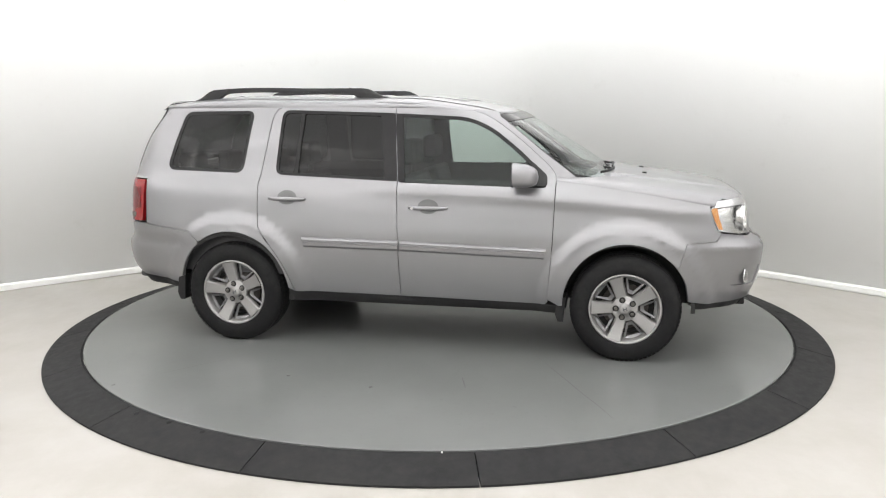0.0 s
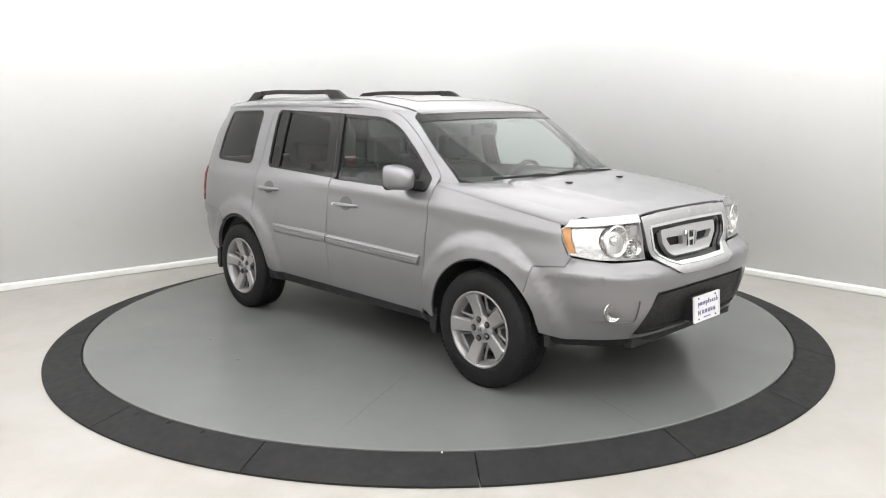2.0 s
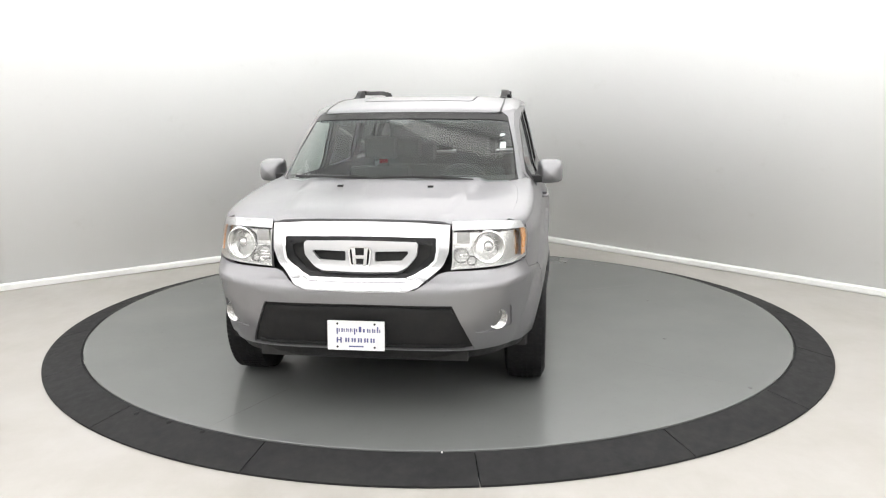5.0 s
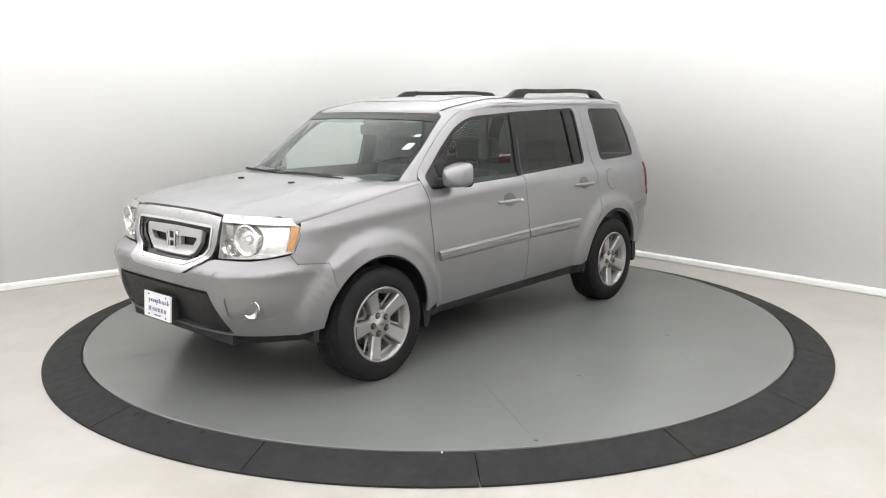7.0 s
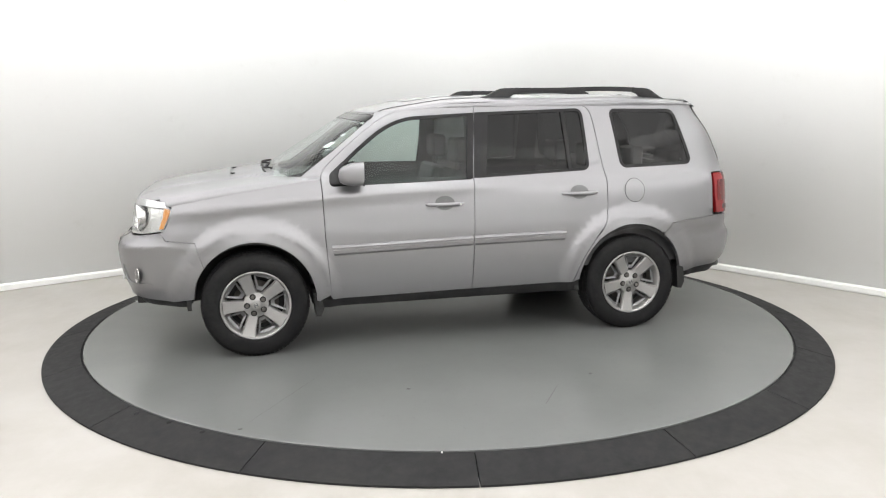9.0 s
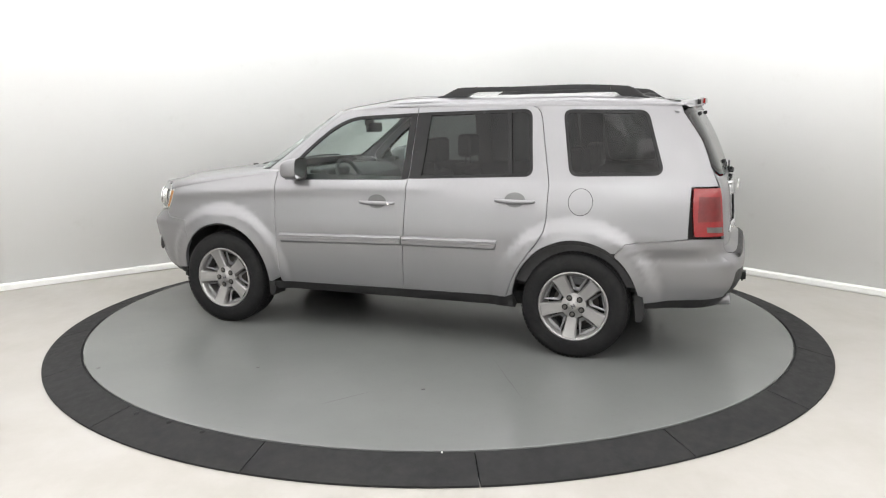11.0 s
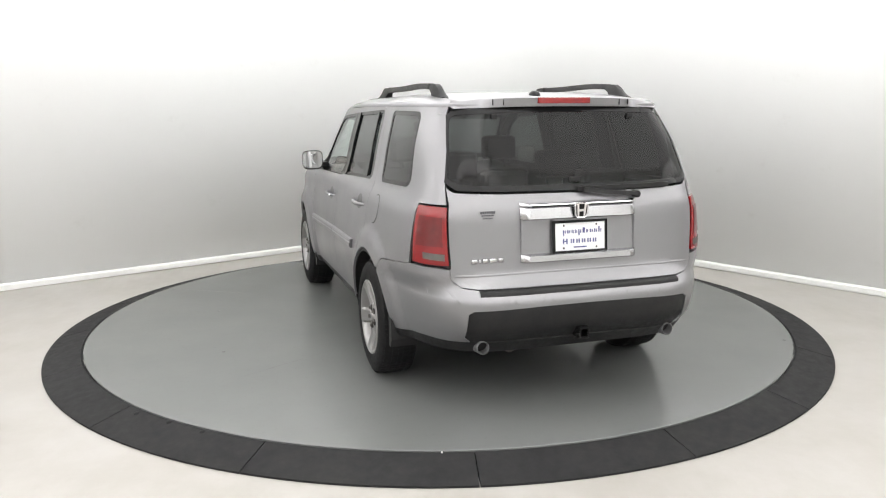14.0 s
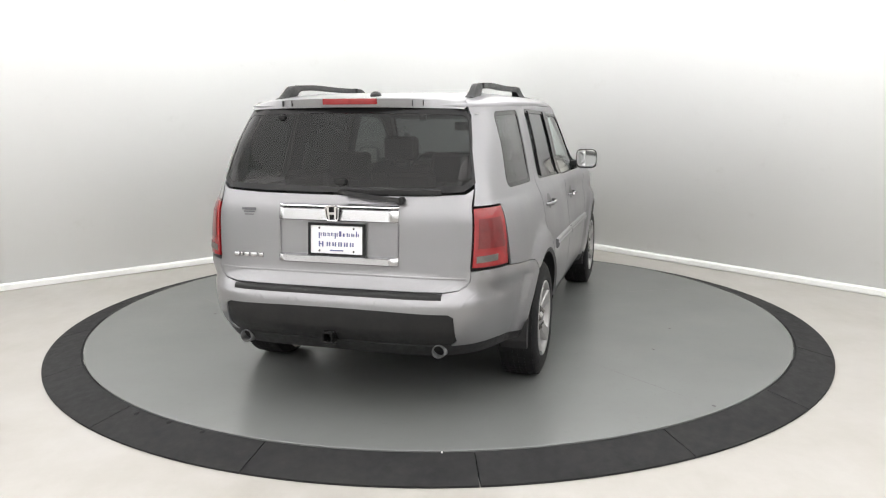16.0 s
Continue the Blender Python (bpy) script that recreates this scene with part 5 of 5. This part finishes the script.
def make_mirrors():
    for sg in (1, -1):
        n, m, bm = 16, 20, bmesh.new()
        rings = []
        for i in range(n + 1):
            t = i / n
            x = 0.645 + 0.165 * t
            k = (1 - t ** 2.6) ** 0.5 if t < 1 else 0.02
            k = max(k, 0.05)
            ring = []
            for j in range(m):
                a = 2 * math.pi * j / m
                c, d = math.cos(a), math.sin(a)
                ex = 2 / 4.2
                yy = 1.003 + 0.088 * k ** 0.8 * math.copysign(abs(c) ** ex, c)
                zz = 1.236 + 0.082 * k ** 0.7 * math.copysign(abs(d) ** ex, d) - 0.012 * t + (0.008 if d < 0 else 0) * (yy - 0.95) / 0.1
                ring.append(bm.verts.new((x, sg * yy, zz)))
            rings.append(ring)
        for p, q in zip(rings, rings[1:]):
            for j in range(m):
                bm.faces.new((p[j], p[(j + 1) % m], q[(j + 1) % m], q[j]))
        bm.faces.new(rings[-1])
        mir = cpart("door_mirror", bm, PAINT, car, "silver door mirror")
        bm = bmesh.new()
        a = [bm.verts.new((0.642, sg * (1.003 + 0.088 * math.copysign(abs(math.cos(t)) ** 0.48, math.cos(t))), 1.236 + 0.082 * math.copysign(abs(math.sin(t)) ** 0.48, math.sin(t)))) for t in [2 * math.pi * j / 32 for j in range(32)]]
        b = [bm.verts.new((0.655, v.co.y * 0.99 + sg * 0.0100, 1.236 + (v.co.z - 1.236) * 0.88)) for v in a]
        for v in b:
            v.co.y = sg * (1.003 + (abs(v.co.y) - 1.003) * 0.92)
        for k in range(32):
            bm.faces.new((a[k], a[(k + 1) % 32], b[(k + 1) % 32], b[k]))
        cpart("mirror_bezel", bm, BLACK, mir, "black bezel")
        bm = bmesh.new()
        bm.faces.new([bm.verts.new((0.654, sg * (1.003 + 0.082 * math.copysign(abs(math.cos(t)) ** 0.48, math.cos(t))), 1.236 + 0.076 * math.copysign(abs(math.sin(t)) ** 0.48, math.sin(t)))) for t in [2 * math.pi * j / 32 for j in range(32)]])
        for v in bm.verts:
            v.co.x += -0.16 * (v.co.z - 1.236) + 0.06 * (abs(v.co.y) - 1.003)
        cpart("mirror_glass", bm, MIRROR, mir, "mirror glass", smooth=False)
        bm = bmesh.new()
        box(bm, 0.70, 0.79, min(sg * 0.84, sg * 0.95), max(sg * 0.84, sg * 0.95), 1.165, 1.215, 0.012)
        cpart("mirror_arm", bm, BLACK, mir, "black arm")
        o = fillet([(0.862, 1.160, 0.02), (0.858, 1.225, 0.02), (0.755, 1.315, 0.01), (0.735, 1.160, 0.01)])
        skin_part("mirror_sail", cut(o, side, flip=True, mirror=sg < 0, lift=0.003, gap=0, step=0.06), BLACK, car, "black triangle behind the mirror")


def make_wheel():
    """One wheel about its hub, its face to +y."""
    root = new("wheel")
    R, W = 0.362, 0.118
    bm = bmesh.new()
    prof = [(0.222, -W + 0.012), (0.25, -W), (0.30, -W - 0.004), (0.335, -W + 0.008), (0.352, -W + 0.022), (R - 0.003, -W + 0.045), (R, -0.04), (R, 0.04), (R - 0.003, W - 0.045), (0.352, W - 0.022), (0.335, W - 0.008), (0.30, W + 0.004), (0.262, W + 0.002), (0.242, W - 0.002), (0.232, W - 0.012), (0.222, W - 0.02)]
    lathe(bm, prof, 96, "y")
    bmesh.ops.recalc_face_normals(bm, faces=bm.faces)
    tyre = part("tyre", bm, TYRE, root, "black road tyre")
    bm = bmesh.new()
    for i in range(72):
        a = 2 * math.pi * i / 72
        for y0, y1, tw in ((-0.098, -0.058, 0.3), (-0.050, -0.018, -0.3), (-0.012, 0.012, 0.2), (0.018, 0.050, 0.3), (0.058, 0.098, -0.3)):
            da = 0.033
            vs = []
            for r in (R - 0.006, R + 0.0035 - (0.006 if abs(y0 + y1) > 0.12 else 0)):
                for yy, aa in ((y0, a - da), (y0, a + da), (y1, a + da + tw * 0.04), (y1, a - da + tw * 0.04)):
                    vs.append(bm.verts.new((r * math.cos(aa), yy, r * math.sin(aa))))
            for f in ((4, 5, 6, 7), (0, 1, 5, 4), (1, 2, 6, 5), (2, 3, 7, 6), (3, 0, 4, 7)):
                bm.faces.new([vs[k] for k in f])
    bmesh.ops.recalc_face_normals(bm, faces=bm.faces)
    part("tread", bm, TYRE, tyre, "blocky tread", smooth=False)
    bm = bmesh.new()
    lathe(bm, [(0.222, W - 0.022), (0.236, W - 0.008), (0.238, W - 0.002), (0.232, W + 0.002), (0.222, W - 0.004), (0.214, W - 0.03), (0.205, W - 0.06), (0.195, -W + 0.05), (0.222, -W + 0.02)], 72, "y")
    bmesh.ops.recalc_face_normals(bm, faces=bm.faces)
    rim = part("rim", bm, WHEEL, root, "silver alloy rim")
    bm = bmesh.new()
    lathe(bm, [(0.195, -0.02), (0.001, -0.02)], 48, "y")
    bmesh.ops.recalc_face_normals(bm, faces=bm.faces)
    part("backing", bm, DARK, rim)
    bm = bmesh.new()
    lathe(bm, [(0.155, -0.005), (0.155, 0.012), (0.085, 0.014), (0.08, 0.03), (0.001, 0.03)], 48, "y")
    bmesh.ops.recalc_face_normals(bm, faces=bm.faces)
    part("brake_disc", bm, CAST, root, "grey brake disc")
    # five broad spokes, dished, each with a shoulder on both sides
    for i in range(5):
        a = 2 * math.pi * i / 5 + math.pi / 2
        bm = bmesh.new()
        rings = []
        for k in range(9):
            t = k / 8
            r = 0.045 + (0.218 - 0.045) * t
            half = 0.035 + 0.010 * t + 0.008 * max(0, t - 0.8) * 5
            face = W - 0.030 + 0.030 * t ** 1.5
            ring = []
            for u, dy in ((-1.0, -0.040), (-0.98, -0.010), (-0.80, 0.0), (0.80, 0.0), (0.98, -0.010), (1.0, -0.040)):
                ring.append(bm.verts.new((r * math.cos(a) - u * half * math.sin(a), face + dy, r * math.sin(a) + u * half * math.cos(a))))
            rings.append(ring)
        for p, q in zip(rings, rings[1:]):
            for j in range(5):
                bm.faces.new((p[j], p[j + 1], q[j + 1], q[j]))
        bmesh.ops.recalc_face_normals(bm, faces=bm.faces)
        part("spoke", bm, WHEEL, rim, "broad silver spoke", smooth=False)
        # darker pocket ledge between spokes
        b = a + math.pi / 5
        bm = bmesh.new()
        vs = []
        for r, w, d in ((0.10, 0.020, 0.055), (0.10, -0.020, 0.055), (0.208, -0.068, 0.070), (0.208, 0.068, 0.070)):
            vs.append(bm.verts.new((r * math.cos(b) - w * math.sin(b), d, r * math.sin(b) + w * math.cos(b))))
        inner = []
        for r, w, d in ((0.125, 0.014, 0.052), (0.125, -0.014, 0.052), (0.190, -0.048, 0.062), (0.190, 0.048, 0.062)):
            inner.append(bm.verts.new((r * math.cos(b) - w * math.sin(b), d, r * math.sin(b) + w * math.cos(b))))
        for j in range(4):
            bm.faces.new((vs[j], vs[(j + 1) % 4], inner[(j + 1) % 4], inner[j]))
        part("pocket", bm, ALLOY_DARK, rim, "grey ledge between spokes", smooth=False)
        # lug nut on a dark disc that paints the shade of its well
        bm = bmesh.new()
        lathe(bm, [(0.0001, 0.0035), (0.016, 0.0035), (0.0195, 0.0035), (0.021, 0.0)], 16, "y")
        bmesh.ops.translate(bm, verts=bm.verts, vec=(0.060 * math.cos(a), W - 0.0255, 0.060 * math.sin(a)))
        part("nut_well_shade", bm, DARK, rim)
        bm = bmesh.new()
        lathe(bm, [(0.0125, -0.01), (0.0125, 0.008), (0.008, 0.013), (0.0001, 0.013)], 8, "y")
        bmesh.ops.translate(bm, verts=bm.verts, vec=(0.060 * math.cos(a), W - 0.022, 0.060 * math.sin(a)))
        part("wheel_nut", bm, CAST, rim, smooth=False)
    bm = bmesh.new()
    lathe(bm, [(0.088, -0.03 + W - 0.02), (0.086, W - 0.028), (0.078, W - 0.0265), (0.036, W - 0.024), (0.034, W - 0.016), (0.030, W - 0.013), (0.0001, W - 0.012)], 40, "y")
    bmesh.ops.recalc_face_normals(bm, faces=bm.faces)
    part("hub", bm, WHEEL, rim, "silver hub with centre cap")
    bm = bmesh.new()
    for sg in (1, -1):
        box(bm, sg * 0.010 - 0.003, sg * 0.010 + 0.003, W - 0.012, W - 0.0105, -0.013, 0.013)
    box(bm, -0.008, 0.008, W - 0.012, W - 0.0105, -0.003, 0.003)
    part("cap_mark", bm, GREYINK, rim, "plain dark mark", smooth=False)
    return root


def put_wheels():
    first = make_wheel()
    first.parent = car
    place = []
    for x in (1.39, -1.39):
        for sg in (1, -1):
            place.append(pose(x + OFF.x, sg * 0.868 + OFF.y, 0.3605, 0, {(1, 1): 20, (1, -1): 18, (-1, 1): 29, (-1, -1): 10}[(1 if x > 0 else -1, sg)], 0 if sg > 0 else 180))
    first.matrix_basis = place[0]
    for m in place[1:]:
        copy_thing(first, m)
    for x in (1.39, -1.39):
        for sg in (1, -1):
            bm = bmesh.new()
            rr = lathe(bm, [(0.455, 0.60), (0.455, 0.955 if x < 0 else 0.95), (0.425, 0.962 if x < 0 else 0.957)], 36, "y", radians(-5), radians(185))
            lathe(bm, [(0.455, 0.60), (0.02, 0.60)], 36, "y", radians(-5), radians(185))
            for v in bm.verts:
                v.co.x += x
                v.co.z = 0.365 + v.co.z * 0.985
                if v.co.y > 0.9:
                    v.co.y = skin(at_x(v.co.x, max(0.40, v.co.z)), max(0.40, v.co.z)).y - 0.014
                v.co.y *= sg
            cpart("arch_liner", bm, DARK, car, "black wheel arch liner")
            bm = bmesh.new()
            xf = x - 0.425 if x > 0 else x - 0.43
            z0, z1 = (0.25, 0.42) if x > 0 else (0.285, 0.47)
            o = [(xf + 0.035, z1), (xf - 0.02, z1 - 0.02), (xf - 0.035, z0 + 0.05), (xf - 0.015, z0), (xf + 0.02, z0)]
            a = [bm.verts.new((px, sg * 0.80, pz)) for px, pz in o]
            b = [bm.verts.new((px, sg * 0.955, pz)) for px, pz in o]
            bm.faces.new(a), bm.faces.new(b[::-1])
            for k in range(5):
                bm.faces.new((a[k], a[(k + 1) % 5], b[(k + 1) % 5], b[k]))
            cpart("mud_flap", bm, BLACK, car, "black mud flap", smooth=False)


def make_under():
    bm = bmesh.new()
    box(bm, -1.05, 1.0, -0.80, 0.80, 0.30, 0.40, 0.02)
    box(bm, -2.25, -1.0, -0.58, 0.58, 0.36, 0.46, 0.02)
    box(bm, 0.95, 2.2, -0.58, 0.58, 0.33, 0.46, 0.02)
    cpart("underbody", bm, DARK, car, "black underbody")
    for x in (1.39, -1.39):
        bm = bmesh.new()
        lathe(bm, [(0.04, -0.8), (0.04, 0.8)], 16, "y")
        bmesh.ops.translate(bm, verts=bm.verts, vec=(x, 0, 0.36))
        cpart("axle", bm, DARK, car)
    bm = bmesh.new()
    sweep(bm, [(-2.2, 0.35, 0.33), (-1.9, 0.3, 0.33), (-1.2, 0.2, 0.27), (0.5, 0.15, 0.27)], [(0.03 * math.cos(i * math.pi / 4), 0.03 * math.sin(i * math.pi / 4)) for i in range(8)])
    cpart("exhaust_line", bm, CAST, car, "dull exhaust line under the floor")
    bm = bmesh.new()
    sweep(bm, [(-1.95, -0.45, 0.37), (-1.95, 0.45, 0.37)], [(0.09 * math.cos(i * math.pi / 6), 0.06 * math.sin(i * math.pi / 6)) for i in range(12)])
    cpart("silencer", bm, CAST, car, "dull exhaust silencer")


def seat(x, y, wide, name="seat", rests=1, high=1.15):
    bm = bmesh.new()
    box(bm, x - 0.24, x + 0.28, y - wide / 2, y + wide / 2, 0.60, 0.80, 0.06, 3)
    ob = cpart(name, bm, CLOTH, car, "dark grey cloth seat")
    bm = bmesh.new()
    box(bm, -0.07, 0.07, -wide / 2, wide / 2, 0, high - 0.74, 0.055, 3)
    bmesh.ops.rotate(bm, verts=bm.verts, cent=(0, 0, 0), matrix=Matrix.Rotation(radians(-14), 3, "Y"))
    bmesh.ops.translate(bm, verts=bm.verts, vec=(x - 0.20, y, 0.74))
    cpart("backrest", bm, CLOTH, ob)
    top = x - 0.20 - (high - 0.74) * math.sin(radians(14))
    for k in range(rests):
        yy = y + (k - (rests - 1) / 2) * wide * 0.55
        bm = bmesh.new()
        box(bm, top - 0.07, top + 0.05, yy - 0.135, yy + 0.135, high + 0.05, high + 0.24, 0.05, 3)
        for sg in (1, -1):
            box(bm, top - 0.012, top, yy + sg * 0.06 - 0.006, yy + sg * 0.06 + 0.006, high - 0.05, high + 0.08)
        cpart("headrest", bm, CLOTH, ob)
    return ob


def make_cabin():
    bm = bmesh.new()
    box(bm, -2.1, 1.0, -0.78, 0.78, 0.44, 0.60, 0.02)
    cpart("cabin_floor", bm, TRIMIN, car, "charcoal cabin floor")
    # door cards and cargo walls
    for sg in (1, -1):
        bm = bmesh.new()
        rows = []
        for i in range(33):
            x = -2.05 + 2.95 * i / 32
            rows.append([bm.verts.new((x, sg * (side(x, z).y - d), z)) for z, d in ((0.5, 0.07), (0.9, 0.10), (1.12, 0.09), (1.165, 0.045), (1.19, 0.03))])
        for p, q in zip(rows, rows[1:]):
            for k in range(4):
                bm.faces.new((p[k], p[k + 1], q[k + 1], q[k]))
        cpart("door_card", bm, TRIMIN, car, "charcoal inner door lining")
        # inner faces of the pillars
        for x0, x1 in ((-0.13, -0.27), (-1.08, -1.27), (-1.86, -2.02)):
            bm = bmesh.new()
            rows = [[bm.verts.new((x, sg * (side(x, z).y - 0.035), z)) for z in (1.18, 1.3, 1.45, 1.6, 1.68)] for x in (x0, (x0 + x1) / 2, x1)]
            for p, q in zip(rows, rows[1:]):
                for k in range(4):
                    bm.faces.new((p[k], p[k + 1], q[k + 1], q[k]))
            cpart("pillar_lining", bm, TRIMIN, car)
    bm = bmesh.new()
    rows = []
    for i in range(25):
        x = 0.45 - 2.45 * i / 24
        rows.append([bm.verts.new((x, y, roof(x, y).z - 0.045)) for y in (-0.70, -0.6, -0.3, 0, 0.3, 0.6, 0.70)])
    for p, q in zip(rows, rows[1:]):
        for k in range(6):
            bm.faces.new((p[k], p[k + 1], q[k + 1], q[k]))
    cpart("headlining", bm, LINING, car, "light grey headlining")
    bm = bmesh.new()
    rows = []
    for i in range(25):
        y = -0.80 + 1.6 * i / 24
        f = (abs(y) / 0.8) ** 2.4
        rows.append([bm.verts.new(c) for c in ((0.62, y, 0.62), (0.60, y, 0.95), (0.64, y, 1.11), (0.74, y, 1.165), (0.95, y, 1.175), (1.22 - 0.2 * f, y, 1.16))])
    for p, q in zip(rows, rows[1:]):
        for k in range(5):
            bm.faces.new((p[k], p[k + 1], q[k + 1], q[k]))
    dash = cpart("dashboard", bm, TRIMIN, car, "charcoal dashboard")
    bm = bmesh.new()
    box(bm, 0.66, 0.82, 0.18, 0.58, 1.14, 1.205, 0.03, 3)
    cpart("instrument_hood", bm, TRIMIN, dash)
    # steering wheel on the left
    bm = bmesh.new()
    tor = [(0.185 + 0.016 * math.cos(t), 0.016 * math.sin(t)) for t in [i * math.pi / 4 for i in range(9)]]
    lathe(bm, tor, 36)
    lathe(bm, [(0.001, 0.02), (0.06, 0.015), (0.07, -0.02), (0.03, -0.16)], 20)
    for a in (0.2, math.pi - 0.2, -math.pi / 2):
        c, s = math.cos(a), math.sin(a)
        v = [bm.verts.new(p) for p in ((0.06 * c - 0.02 * s, 0.06 * s + 0.02 * c, 0), (0.06 * c + 0.02 * s, 0.06 * s - 0.02 * c, 0), (0.18 * c + 0.015 * s, 0.18 * s - 0.015 * c, 0), (0.18 * c - 0.015 * s, 0.18 * s + 0.015 * c, 0))]
        bm.faces.new(v)
    bmesh.ops.transform(bm, verts=bm.verts, matrix=Matrix.Translation((0.55, 0.38, 1.10)) @ Euler((0, radians(-65), 0)).to_matrix().to_4x4() @ Matrix.Rotation(-math.pi / 2, 4, "Z"))
    cpart("steering_wheel", bm, TRIMIN, car, "charcoal steering wheel")
    for y in (0.38, -0.38):
        seat(0.13, y, 0.52, high=1.21)
    seat(-0.98, 0.0, 1.30, "rear_bench", 2)
    seat(-1.72, 0.0, 1.15, "rear_bench", 2, 1.08)
    bm = bmesh.new()
    box(bm, 0.50, 0.53, -0.13, 0.13, 1.475, 1.55, 0.012)
    box(bm, 0.52, 0.60, -0.012, 0.012, 1.53, 1.60)
    cpart("inside_mirror", bm, TRIMIN, car, "dark inside mirror")
    for sg in (1, -1):
        bm = bmesh.new()
        box(bm, 0.36, 0.50, min(sg * 0.2, sg * 0.56), max(sg * 0.2, sg * 0.56), 1.615, 1.635, 0.006)
        cpart("sun_visor", bm, LINING, car, "grey sun visor")
    # paper and price sticker on the windscreen
    z = 1.46
    for y0, y1, za, zb in ((0.665, 0.705, 1.41, 1.45), (0.66, 0.69, 1.49, 1.505)):
        o = fillet([(at_y(y0, za, True, True), za), (at_y(y0, zb, True, True), zb), (at_y(y1, zb, True, True), zb), (at_y(y1, za, True, True), za)])
        skin_part("sticker", cut(o, cab_map, gap=0, lift=-0.009, depth=0, step=0.05), STICKER, car, "small white windscreen sticker")


make_flanks()
make_top()
make_front()
make_rear()
make_mirrors()
put_wheels()
make_under()
make_cabin()


def motions():
    rows = [(i * 0.5, pose(0, 0, 0, 0, 0, -12.054 - 17.171 * i * 0.5)) for i in range(33)]
    walk(car, rows)
    walk(turntable, rows)


motions()
